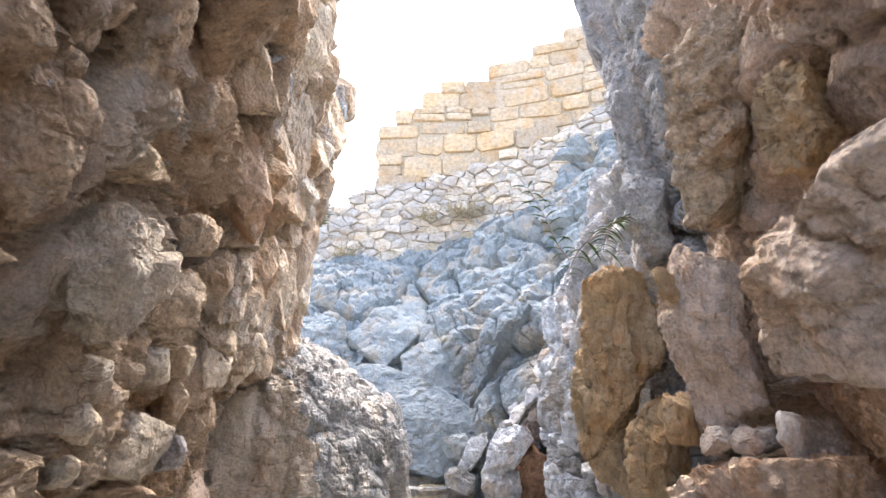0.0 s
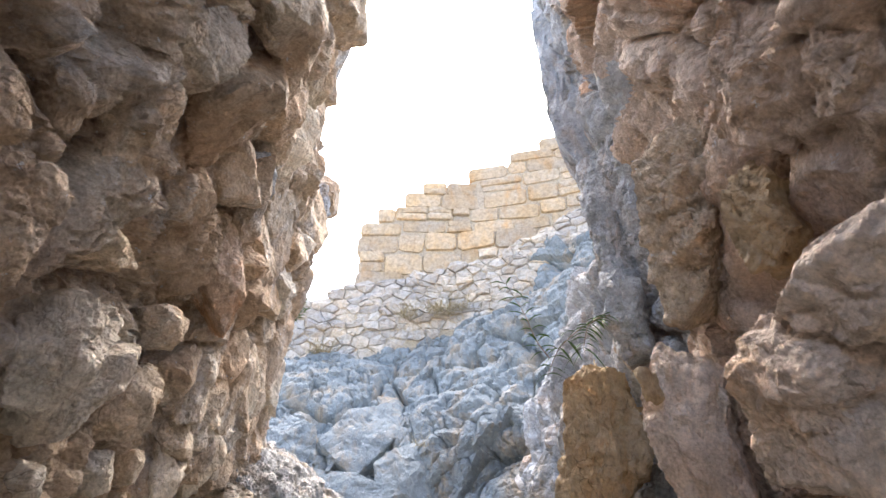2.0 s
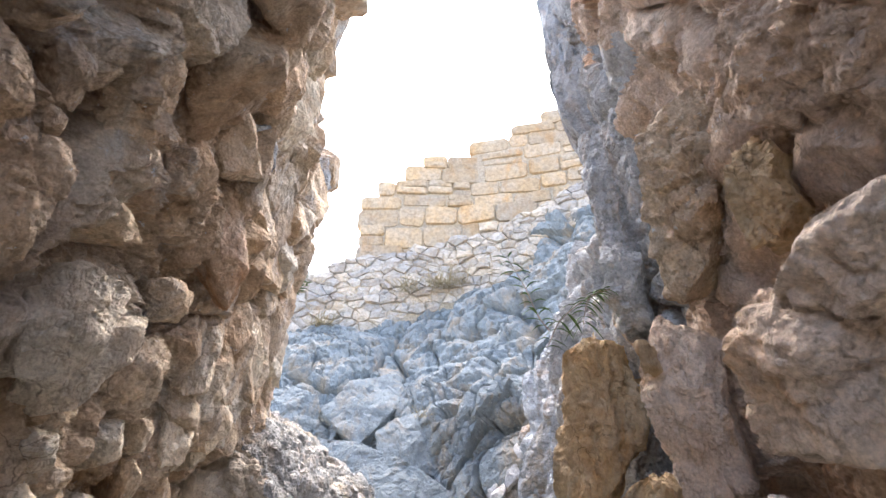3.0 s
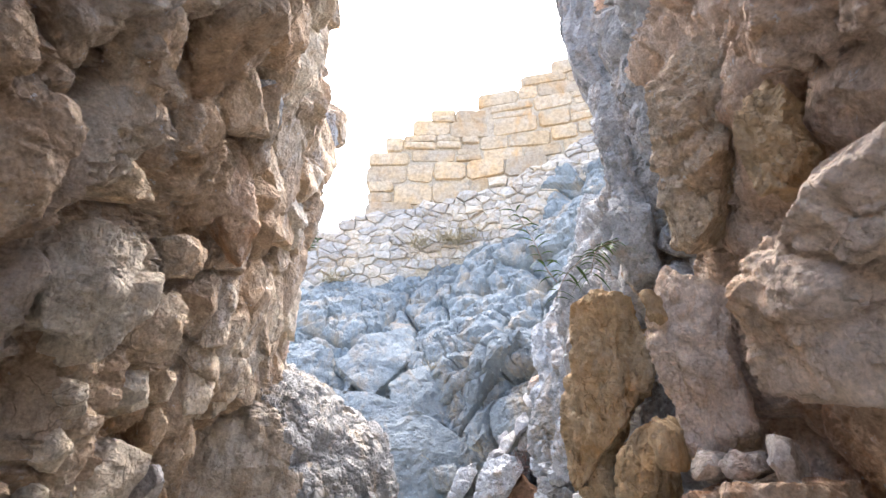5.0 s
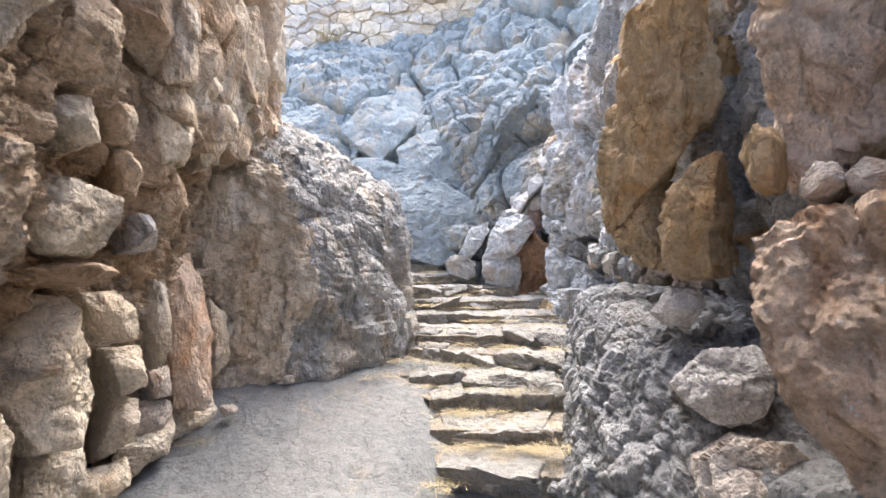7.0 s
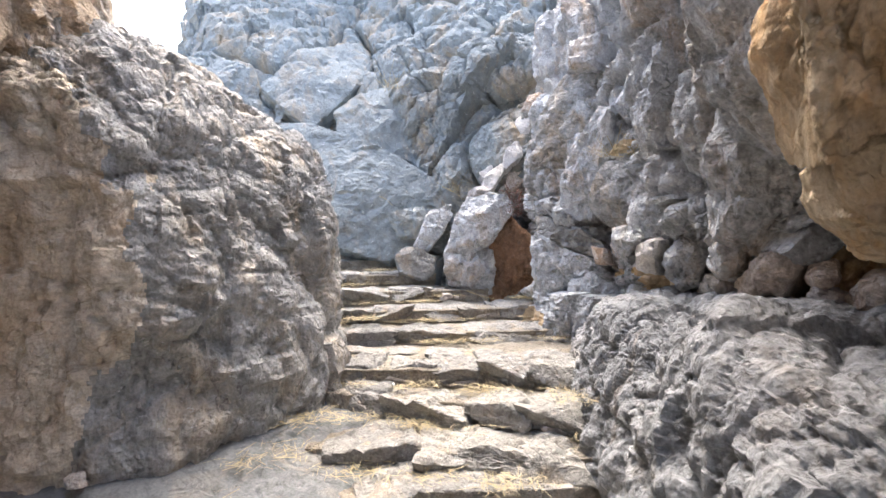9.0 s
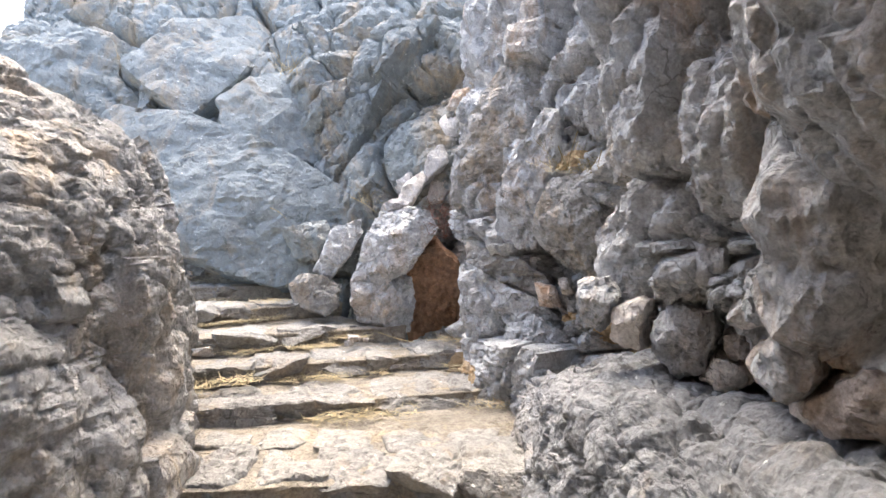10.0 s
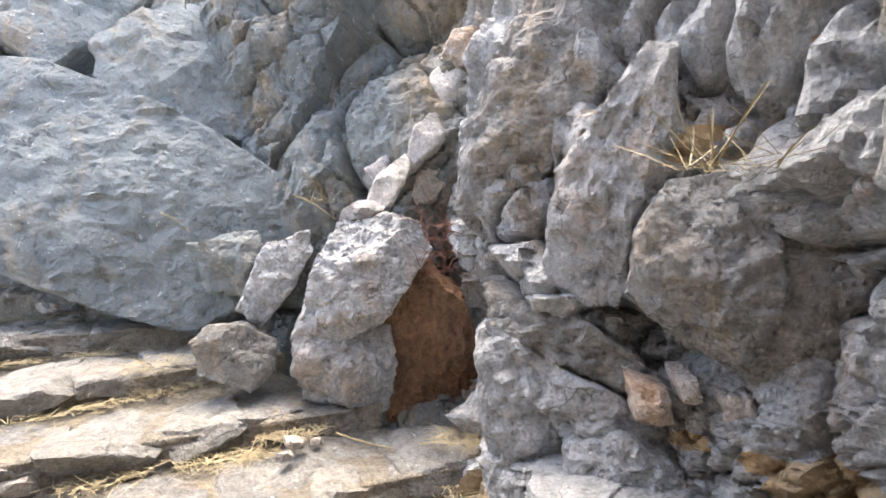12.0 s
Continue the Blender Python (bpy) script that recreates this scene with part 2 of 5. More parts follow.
def spline(rows, n):
    """n rows evenly through the given ones, on smooth curves."""
    rows = np.asarray(rows, float)
    k = len(rows)
    t = np.linspace(0, k - 1, n)
    i = np.clip(t.astype(int), 0, k - 2)
    f = (t - i).reshape(-1, *([1] * (rows.ndim - 1)))
    p0, p1, p2, p3 = rows[np.maximum(i - 1, 0)], rows[i], rows[i + 1], rows[np.minimum(i + 2, k - 1)]
    m1, m2 = (p2 - p0) * 0.4, (p3 - p1) * 0.4
    return (2 * f ** 3 - 3 * f ** 2 + 1) * p1 + (f ** 3 - 2 * f ** 2 + f) * m1 + (-2 * f ** 3 + 3 * f ** 2) * p2 + (f ** 3 - f ** 2) * m2


def sheet(name, grid, step, relief, material, flip=False, other=None, where=None):
    """A rock face on a coarse net of places, broken up by relief(points), which gives metres out along the face's normal.
    other: a second kind of rock, where where(points) is above 0."""
    g = np.asarray(grid, float)
    wide = max(np.linalg.norm(np.diff(g, axis=1), axis=2).sum(1))
    tall = max(np.linalg.norm(np.diff(g, axis=0), axis=2).sum(0))
    nu, nv = int(wide / step) + 2, int(tall / step) + 2
    p = spline(np.swapaxes(spline(g, nv), 0, 1), nu)
    du, dv = np.gradient(p, axis=0), np.gradient(p, axis=1)
    n = np.cross(du, dv)
    n /= np.linalg.norm(n, axis=2, keepdims=True) + 1e-9
    if flip:
        n = -n
    flat = p.reshape(-1, 3)
    v = flat + n.reshape(-1, 3) * relief(flat)[:, None]
    idx = np.arange(nu * nv).reshape(nu, nv)
    q = np.stack([idx[:-1, :-1], idx[1:, :-1], idx[1:, 1:], idx[:-1, 1:]], -1).reshape(-1, 4)
    if flip:
        q = q[:, ::-1]
    me = mesh_from(name, v, q, material, True, 18)
    if other:
        me.materials.append(other)
        mids = flat[q[:, 0]]
        me.polygons.foreach_set("material_index", (where(mids) > 0).astype(np.int32))
    return new(name, me)


BALLS = {}


def ball(level):
    if level not in BALLS:
        bm = bmesh.new()
        bmesh.ops.create_icosphere(bm, subdivisions=level, radius=1)
        BALLS[level] = (np.array([x.co for x in bm.verts]), np.array([[x.index for x in f.verts] for f in bm.faces]))
        bm.free()
    return BALLS[level]


def stone_mesh(name, normals, reach, size, turn, seed, rough, level, edge, material, block=0.35):
    """A stone: the body inside the planes (in units of size), worn at the edges and chipped."""
    d, faces = ball(level)
    k = np.maximum(d @ np.asarray(normals).T / np.asarray(reach), 0)
    r = 1.0 / (k ** edge).sum(1) ** (1.0 / edge) if edge < 60 else 1.0 / k.max(1)
    v = d * r[:, None] * np.asarray(size)
    out = d / np.asarray(size)
    out /= np.linalg.norm(out, axis=1, keepdims=True)
    m = min(size)
    q = v + seed * 3.17
    chip = 0.4 * facets(q, block, seed, 0.8, 0.5) * block + 0.5 * facets(q, block * 0.36, seed + 7, 1.0, 0.6) * block * 0.36 + 0.1 * fbm(q * 6, 5, seed, 0.65) * min(m, 0.2)
    if level > 4:
        chip += 0.7 * facets(q, block * 0.14, seed + 9, 1.1, 0.5) * block * 0.14
    if material in (PITTED, GREY):
        chip += (hollows(q, 0.13, seed + 3) + hollows(q, 0.055, seed + 4)) / (1.5 * rough)
    if level > 5:
        chip += 0.8 * facets(q, block * 0.06, seed + 11, 1.1, 0.4) * block * 0.06
    v = v + out * (1.5 * rough * chip)[:, None]
    v = v @ np.array(turn).T
    return mesh_from(name, v, faces, material, True, 17)


def stone(name, place, size, turn=(0, 0, 0), seed=1, rough=0.5, level=4, edge=70, cuts=12, material=None, parent=None, label="", block=0.0):
    """A stone of half sizes size, turned by degrees, with some corners broken off."""
    rnd = random.Random(seed)
    normals, reach = [], []
    for ax in range(3):
        for s in (-1, 1):
            n = Vector([rnd.uniform(-0.22, 0.22) for _ in range(3)])
            n[ax] = s
            normals.append(tuple(n.normalized()))
            reach.append(rnd.uniform(0.86, 1.0))
    for _ in range(cuts):
        n = Vector([rnd.uniform(0.35, 1) * rnd.choice((-1, 1)) for _ in range(3)]).normalized()
        normals.append(tuple(n))
        reach.append(rnd.uniform(0.95, 1.25))
    rot = Euler([radians(a) for a in turn]).to_matrix()
    me = stone_mesh(name, normals, reach, size, rot, seed, rough, level, edge, material, block or max(0.08, 0.7 * max(size)))
    ob = new(name, me)
    ob.location = place
    if parent:
        ob.parent = parent
        ob.matrix_parent_inverse = parent.matrix_world.inverted()
        if label:
            tagged(ob, label)
    return ob


def slab_stone(name, corners, thick, seed=1, rough=0.5, level=5, edge=70, material=None, bevel=1.0, block=0.4, parent=None, label=""):
    """A boulder whose outer face has these corners, in order round it (a convex outline); it reaches thick metres inwards."""
    c = np.asarray(corners, float)
    mid = c.mean(0)
    n = np.zeros(3)
    for a, b in zip(c, np.roll(c, -1, 0)):
        n += np.cross(a - mid, b - mid)
    n /= np.linalg.norm(n)
    if n[1] > 0:
        n = -n
    u = np.cross((0, 0, 1), n)
    u /= np.linalg.norm(u)
    w = np.cross(n, u)
    flat = np.stack([(c - mid) @ u, (c - mid) @ w], 1)
    size = np.array([np.abs(flat[:, 0]).max(), np.abs(flat[:, 1]).max(), thick / 2])
    unit = flat / size[:2]
    normals, reach = [(0, 0, 1), (0, 0, -1)], [1.0, 1.0]
    area = sum(a[0] * b[1] - a[1] * b[0] for a, b in zip(unit, np.roll(unit, -1, 0)))
    for a, b in zip(unit, np.roll(unit, -1, 0)):
        e = np.array([b[1] - a[1], a[0] - b[0]]) * (1 if area > 0 else -1)
        e /= np.linalg.norm(e)
        h = max(0.15, float(e @ a))
        normals.append((e[0], e[1], 0.0))
        reach.append(h)
        k = np.array([e[0] * 0.75, e[1] * 0.75, 0.66])
        normals.append(tuple(k))
        reach.append(0.75 * h + 0.66 * bevel * 0.75)
    rnd = random.Random(seed)
    for _ in range(13):
        a, t = rnd.uniform(0, 6.283), rnd.uniform(0.12, 0.75)
        normals.append((math.cos(a) * math.sin(t), math.sin(a) * math.sin(t), math.cos(t)))
        reach.append(rnd.uniform(0.84, 1.06))
    turn = np.stack([u, w, n], 1)
    me = stone_mesh(name, normals, reach, size, turn, seed, rough, level, edge, material, block)
    ob = new(name, me)
    ob.location = Vector(mid - n * thick / 2)
    if parent:
        ob.parent = parent
        ob.matrix_parent_inverse = parent.matrix_world.inverted()
        if label:
            tagged(ob, label)
    return ob


# ---- ground ----


def floor_height(x, y):
    base = np.interp(y, [-40, -5, 0, 2.4, 3.8, 4.7, 6.4, 7.5, 8.5, 12, 40], [0, 0, 0, -0.3, -0.5, -0.42, 0.06, 0.2, 0.3, 0.5, 0.6])
    base = base - 0.16 * np.clip((x + 0.2) / 0.2, 0, 1) * np.interp(y, [3.2, 4.2, 6.2, 7.0], [0, 1, 1, 0])
    return base + np.interp(y, [3.5, 5.5, 6.5], [0.0, 0.16, 0.2]) * np.clip(-x - 0.35, 0, 1.2)


def ground_net(x0, x1, y0, y1, n):
    return [[(x, y, float(floor_height(x, y))) for x in np.linspace(x0, x1, n)] for y in np.linspace(y0, y1, n)]


far = [[(x, y, -1.2) for x in (-400, -60, -8, 8, 60, 400)] for y in (-400, -60, -8, 25, 60, 400)]
tagged(sheet("ground", far, 8.0, lambda p: 0.2 * fbm(p * 0.1, 3, 3), EARTH), "dry stony earth reaching to the horizon", "ground", kind="structure")
floor = sheet("floor", ground_net(-3.6, 2.6, -4, 8.6, 40), 0.03,
              lambda p: 0.06 * facets(p, 1.6, 5, 0.3, 0.6) + 0.02 * fbm(p * 2.2, 5, 8) + 0.02 * facets(p, 0.4, 9, 0.4, 0.3), SLAB)
tagged(floor, "smooth worn grey bedrock slab sloping up to the stairs", "rock floor", kind="structure")

# ---- rock walls ----


def net(levels, cap=None):
    """Places of a rock face from its plan at several heights; cap(y): how high it stands at y."""
    high = levels[-1][0]
    return [[(x, y, z if cap is None else z * min(1.0, cap(y) / high)) for x, y in row] for z, row in levels]


def brow(y):
    return 3.2 if y < 0 else max(3.2, min(2.3 + 1.86 * y, max(7.0, 9 - 1.2 * (y - 3.6))))


LEFT = [(-0.8, [(-1.7, -1.6), (-1.9, 0), (-2.2, 1.5), (-2.4, 3), (-2.65, 4.6), (-2.5, 5.8), (-2.1, 7.0), (-3.2, 8)]),
        (1.2, [(-1.5, -1.6), (-1.6, 0), (-1.75, 1.5), (-2.0, 3), (-2.25, 4.6), (-2.25, 5.6), (-2.05, 7.0), (-3.2, 8)]),
        (2.6, [(-1.2, -1.6), (-1.3, 0), (-1.45, 1.5), (-1.75, 2.9), (-2.02, 4.5), (-2.15, 5.6), (-2.15, 7.0), (-3.1, 8)]),
        (4.5, [(-0.8, -1.6), (-0.9, 0), (-1.05, 1.5), (-1.38, 3), (-1.68, 4.5), (-1.86, 5.6), (-2.0, 7.0), (-3, 8)]),
        (9.0, [(-0.2, -1.6), (-0.2, 0), (-0.35, 1.5), (-0.6, 3), (-1.14, 4.5), (-1.34, 5.6), (-1.45, 6.6), (-2.6, 7.6)])]
RIGHT = [(-0.8, [(1.6, -1.6), (1.6, 0), (1.7, 1.5), (1.7, 2.8), (1.7, 3.6), (2.3, 4.3), (3.2, 4.6)]),
         (1.5, [(1.3, -1.6), (1.3, 0), (1.4, 1.6), (1.5, 2.8), (1.45, 3.6), (2.0, 4.2), (3.0, 4.6)]),
         (3.0, [(1.1, -1.6), (1.15, 0), (1.35, 1.6), (1.45, 2.8), (1.4, 3.7), (1.9, 4.2), (3.0, 4.6)]),
         (5.0, [(0.8, -1.6), (0.9, 0), (1.1, 1.6), (1.35, 2.8), (1.5, 3.9), (2.0, 4.4), (3.0, 4.8)]),
         (9.0, [(0.3, -1.6), (0.4, 0), (0.6, 1.6), (0.9, 2.8), (1.15, 4.0), (1.7, 4.6), (2.8, 5)])]
GREY_WALL = [(0.2, [(2.3, 3.6), (2.4, 5), (2.45, 6), (2.5, 6.9), (2.55, 7.5), (2.2, 8.4), (1.8, 9.2), (2.2, 10.9)]),
             (1.0, [(2.3, 3.6), (2.3, 5), (2.35, 6), (2.35, 6.8), (2.5, 7.4), (2.25, 8.3), (1.8, 9.15), (2.2, 10.9)]),
             (1.5, [(1.95, 3.6), (1.88, 5), (1.88, 6), (1.9, 6.75), (2.42, 7.25), (2.4, 8.2), (1.75, 9.2), (2.2, 10.9)]),
             (2.3, [(1.9, 3.6), (1.85, 5), (1.85, 6), (1.85, 6.75), (2.42, 7.2), (2.45, 8.3), (1.75, 9.4), (2.3, 11.2)]),
             (4.5, [(2.1, 3.6), (2.05, 5), (2.0, 6), (2.0, 6.8), (2.5, 7.4), (2.6, 8.6), (2.3, 10.3), (2.9, 11.5)]),
             (5.6, [(2.2, 3.6), (2.2, 5), (2.2, 6), (2.25, 6.9), (2.8, 7.7), (3.1, 9), (3.1, 10.8), (3.8, 12)])]


def crag_relief(big, seed, lift=1.0, stretch=(1, 1, 1), sink=0.0):
    def f(p):
        return lift * (0.95 * facets(p, big, seed, 1.0, 1.0, stretch) * big + 0.8 * facets(p, big * 0.4, seed + 20, 1.2, 0.9, stretch) * big * 0.4
                       + 0.7 * facets(p, big * 0.16, seed + 40, 1.2, 0.5) * big * 0.16 + 0.65 * facets(p, big * 0.07, seed + 41, 1.2, 0.4) * big * 0.07 + 0.8 * facets(p, big * 0.032, seed + 42, 1.2, 0.4) * big * 0.032 + 0.008 * fbm(p * 12, 4, seed + 60, 0.6)) - sink
    return f


wall_left = tagged(sheet("wall_left", net(LEFT, brow), 0.026, crag_relief(0.62, 12, 1.15, (1.2, 1.0, 0.75), 0.32), BROWN), "overhanging wall of broken brown and grey rock", "rock wall", kind="structure")
wall_right = tagged(sheet("wall_right", net(RIGHT, brow), 0.028, crag_relief(0.8, 31, 0.6, (1, 1, 0.8), 0.36), PINK, True, GREY, lambda p: p[:, 1] - 3.1 + 0.4 * fbm(p * 1.5, 4, 15)), "rugged wall of reddish brown limestone beside the passage", "rock wall", kind="structure")
grey_crag = crag_relief(0.7, 47, 0.9, (1, 1.2, 0.8), 0.08)
wall_grey = tagged(sheet("wall_grey", net(GREY_WALL), 0.024, lambda p: grey_crag(p) + hollows(p, 0.16, 48) + hollows(p, 0.07, 49), GREY, True, OCHRE, lambda p: fbm(p * np.array([1.2, 1.2, 1.8]), 4, 91) - 0.52 - 0.12 * np.clip(p[:, 2] - 2, 0, 4)), "overhanging weathered grey limestone wall above the stairs", "rock wall", kind="structure")

# Bank behind the camera, never in view, added to hold back light from behind.
BACK = [(-0.6, [(-4, -2), (-2.6, -4.5), (0, -5.5), (2.6, -4.5), (4, -2)]), (1.2, [(-4.2, -2), (-2.8, -4.7), (0, -5.7), (2.8, -4.7), (4.2, -2)]), (2.2, [(-4.5, -2.3), (-3.2, -5.2), (0, -6.2), (3.2, -5.2), (4.5, -2.3)])]
tagged(sheet("wall_back", net(BACK), 0.12, crag_relief(0.8, 71), BROWN), "unseen rocky bank added behind the camera to limit light from behind", "rock wall", kind="structure")

RAMP = [[(0.95, 1.2, -0.6), (0.8, 3.0, -0.75), (0.85, 4.4, -0.55), (1.0, 5.3, -0.3), (1.2, 6.1, -0.1), (1.4, 6.9, 0.2), (1.75, 7.8, 0.4), (2.0, 8.5, 0.5)],
        [(1.15, 1.2, 0.0), (1.1, 3.0, 0.1), (1.1, 4.2, 0.4), (1.25, 5.2, 0.55), (1.4, 6.1, 0.6), (1.55, 6.8, 0.68), (1.8, 7.5, 0.75), (2.1, 8.1, 0.7)],
        [(1.4, 1.2, 0.4), (1.4, 3.0, 0.6), (1.4, 4.1, 0.95), (1.5, 5.1, 1.05), (1.65, 6.0, 1.05), (1.8, 6.7, 1.02), (1.95, 7.3, 0.95), (2.2, 7.7, 0.85)],
        [(2.6, 1.2, 0.6), (2.6, 3.0, 0.9), (2.6, 4.1, 1.05), (2.6, 5.2, 1.1), (2.6, 6.0, 1.1), (2.6, 6.6, 1.1), (2.7, 7.1, 1.05), (2.8, 7.4, 1.0)]]
tagged(sheet("bedrock_ledge", RAMP, 0.018, lambda p: 0.2 * facets(p, 0.5, 83, 1.0, 0.5) + 0.1 * facets(p, 0.19, 84, 1.0, 0.6) + 0.045 * facets(p, 0.085, 85, 1.0, 0.6) + hollows(p, 0.12, 86) + hollows(p, 0.06, 87), LEDGE, True),
       "jagged pitted grey bedrock ledge beside the stairs", "rock ledge", kind="structure")

HILLSIDE = [[(-6, 14.5, 0.8), (-4.4, 13.6, 0.9), (-2.5, 13.4, 1.0), (-1.2, 12.8, 1.0), (-0.3, 11.6, 0.9), (0.4, 10.6, 0.6), (1.2, 10.2, 0.3), (1.8, 9.9, 0.3), (3, 9.8, 0.3)],
            [(-6, 14.8, 2.6), (-4.4, 13.4, 2.6), (-2.5, 13.0, 2.6), (-1.2, 12.5, 2.6), (-0.3, 11.7, 2.4), (0.5, 11.1, 2.1), (1.1, 10.7, 2.1), (1.7, 10.3, 2.2), (3, 10, 2.3)],
            [(-6, 15.6, 4.2), (-4.5, 13.4, 4.2), (-2.5, 13.1, 4.2), (-1.3, 12.7, 4.0), (-0.3, 12.1, 3.8), (0.6, 11.8, 3.7), (1.3, 11.3, 3.8), (2.0, 10.7, 3.8), (3.2, 10.4, 4.0)],
            [(-6, 16.5, 5.4), (-4.6, 14.2, 5.4), (-2.9, 14.2, 5.2), (-1.4, 14, 5.3), (-0.2, 13.2, 5.2), (1.0, 12.4, 5.2), (2.2, 11.4, 5.3), (3.2, 11, 5.6), (4.5, 11, 6)],
            [(-6.2, 18.5, 7.8), (-5.0, 16.4, 7.7), (-3.6, 16.5, 7.8), (-1.5, 16.2, 8.0), (0.5, 15.9, 8.6), (2.2, 15.2, 9.0), (3.6, 14, 9.5), (4.8, 13, 10), (6.5, 13, 11)],
            [(-6.5, 19.5, 7.9), (-5.2, 18.2, 7.9), (-3.8, 18.2, 8.2), (-1.5, 18, 9.4), (0.5, 17.8, 9.8), (2.6, 17.4, 10.2), (4.4, 16, 12), (6, 15, 13), (8, 15, 13)]]
tagged(sheet("hillside", HILLSIDE, 0.04, crag_relief(1.6, 101, 0.62, (1, 1, 1), 0.15), HILL), "steep slope of blue-grey limestone outcrops", "hillside", kind="structure")

# ---- blocks of the rock faces ----


def on_net(levels, cap, u, v):
    """The place on a rock face at u along it and v up it (0 to 1), and the level way along it."""
    g = np.asarray(net(levels, cap), float)
    a, b = u * (g.shape[1] - 1), v * (g.shape[0] - 1)
    i, j = min(int(a), g.shape[1] - 2), min(int(b), g.shape[0] - 2)
    f, k = a - i, b - j
    low, high = g[j, i] * (1 - f) + g[j, i + 1] * f, g[j + 1, i] * (1 - f) + g[j + 1, i + 1] * f
    return Vector(low * (1 - k) + high * k), Vector(g[j, i + 1] - g[j, i])


def block_face(wall, levels, cap, side, courses, seed, material, second, first_u, last_u):
    """Natural blocks standing proud of a rock face, in broken courses, smaller towards the foot."""
    rnd = random.Random(seed)
    v = 0.06
    while v < 0.97:
        here, _ = on_net(levels, cap, 0.5, v)
        big = float(np.interp(here.z, [0, 1.5, 2.5, 4, 8], courses))
        u = first_u + rnd.uniform(0, 0.06)
        while u < last_u:
            p, way = on_net(levels, cap, u, v + rnd.uniform(-0.02, 0.02))
            wide = big * rnd.uniform(0.65, 1.5)
            out = Vector((way.y, -way.x, 0)).normalized() * side
            half = (wide * 0.5, big * rnd.uniform(0.3, 0.5), big * rnd.uniform(0.34, 0.75))
            clear = p.y < 0.6 or p.z < 4.4 and p.y < 4.2 or p.z < 2.6
            if rnd.random() < 0.86 and not clear:
                turn = math.degrees(math.atan2(way.y, way.x))
                deep = rnd.uniform(0.45, 0.85) if p.y < 3.9 and p.z < 3.6 or p.z < 1.9 else rnd.uniform(0.25, 0.8)
                stone("block", p - out * (0.1 + half[1] * deep), half, (rnd.uniform(-16, 16), rnd.uniform(-28, 28), turn + rnd.uniform(-22, 22)), seed + rnd.randrange(9000), 0.5, 5 if p.y < 2.8 and p.z < 4.2 else 4, 70, 10,
                      second if rnd.random() < (0.16 if p.z > 2.1 else 0.55) else material, wall, "", 0.34 * wide)
            span = sum((Vector(levels[1][1][i + 1]) - Vector(levels[1][1][i])).length for i in range(len(levels[1][1]) - 1))
            u += (wide * 0.98) / span
        v += big * rnd.uniform(0.7, 0.95) / (levels[-1][0] + 0.8) * (0.62 if here.z < 3 else 0.8)


block_face(wall_left, LEFT, brow, 1, (0.42, 0.42, 0.5, 0.58, 0.8), 4000, BROWN, BUFF, 0.16, 0.86)

# ---- large boulder at the foot of the stairs ----
BOULDER = [[(-2.7, 5.9, -0.2), (-1.9, 5.95, -0.2), (-1.35, 6.1, -0.2), (-0.85, 6.6, -0.2), (-0.45, 7.3, -0.1), (-0.5, 8.4, 0.2), (-0.8, 9.4, 0.5)],
           [(-2.7, 5.95, 1.3), (-1.9, 6.0, 1.3), (-1.35, 6.1, 1.3), (-0.87, 6.65, 1.2), (-0.5, 7.4, 1.2), (-0.6, 8.5, 1.2), (-0.95, 9.5, 1.2)],
           [(-2.7, 6.1, 2.55), (-1.9, 6.05, 2.5), (-1.35, 6.3, 2.25), (-0.94, 6.8, 2.0), (-0.6, 7.5, 1.95), (-0.75, 8.5, 1.9), (-1.1, 9.5, 1.9)],
           [(-2.8, 6.6, 2.95), (-2.0, 6.6, 2.9), (-1.5, 6.9, 2.8), (-1.15, 7.3, 2.55), (-0.85, 7.8, 2.4), (-1.0, 8.6, 2.4), (-1.4, 9.5, 2.4)],
           [(-3.2, 7.5, 3.2), (-2.6, 7.5, 3.25), (-2.2, 7.8, 3.25), (-1.9, 8.0, 3.15), (-1.7, 8.3, 2.95), (-1.8, 8.8, 2.9), (-2.1, 9.5, 2.9)]]
boulder_left = sheet("great_boulder", BOULDER, 0.017,
                     lambda p: 0.17 * facets(p, 0.9, 61, 0.7, 0.5) + 0.15 * facets(p, 0.33, 62, 1.0, 0.5) + 0.06 * facets(p, 0.13, 63, 1.2, 0.5) + 0.02 * facets(p, 0.06, 65, 1.2, 0.4) + hollows(p, 0.14, 64) + hollows(p, 0.06, 67), PITTED,
                     other=BUFF, where=lambda p: -1.45 - p[:, 0] + 0.3 * fbm(p * 1.9, 5, 66, 0.6) - 0.9 * np.clip(p[:, 2] - 2.0, 0, 2))
tagged(boulder_left, "huge rough pitted grey boulder with an ochre end beside the stairs", "boulder")

# ---- stairs ----
STEPS = [(-0.29, -0.05, 5.0, 0.75, 4.72), (-0.14, -0.12, 5.45, 0.95, 5.36), (0.01, -0.14, 5.9, 1.12, 5.95), (0.13, -0.5, 6.46, 1.2, 6.05), (0.29, -0.45, 7.15, 1.4, 6.35), (0.44, -0.48, 7.4, 1.55, 6.95),
         (0.55, -0.6, 8.35, 1.95, 8.35), (0.70, -0.7, 8.95, 1.85, 9.2), (0.88, -0.9, 9.5, 0.75, 9.8), (1.05, -1.1, 10.1, 0.1, 10.7), (1.25, -1.6, 10.95, -0.4, 11.25), (1.5, -2.2, 11.9, -0.85, 11.55), (1.68, -2.8, 12.6, -1.2, 12.0)]
rows = []
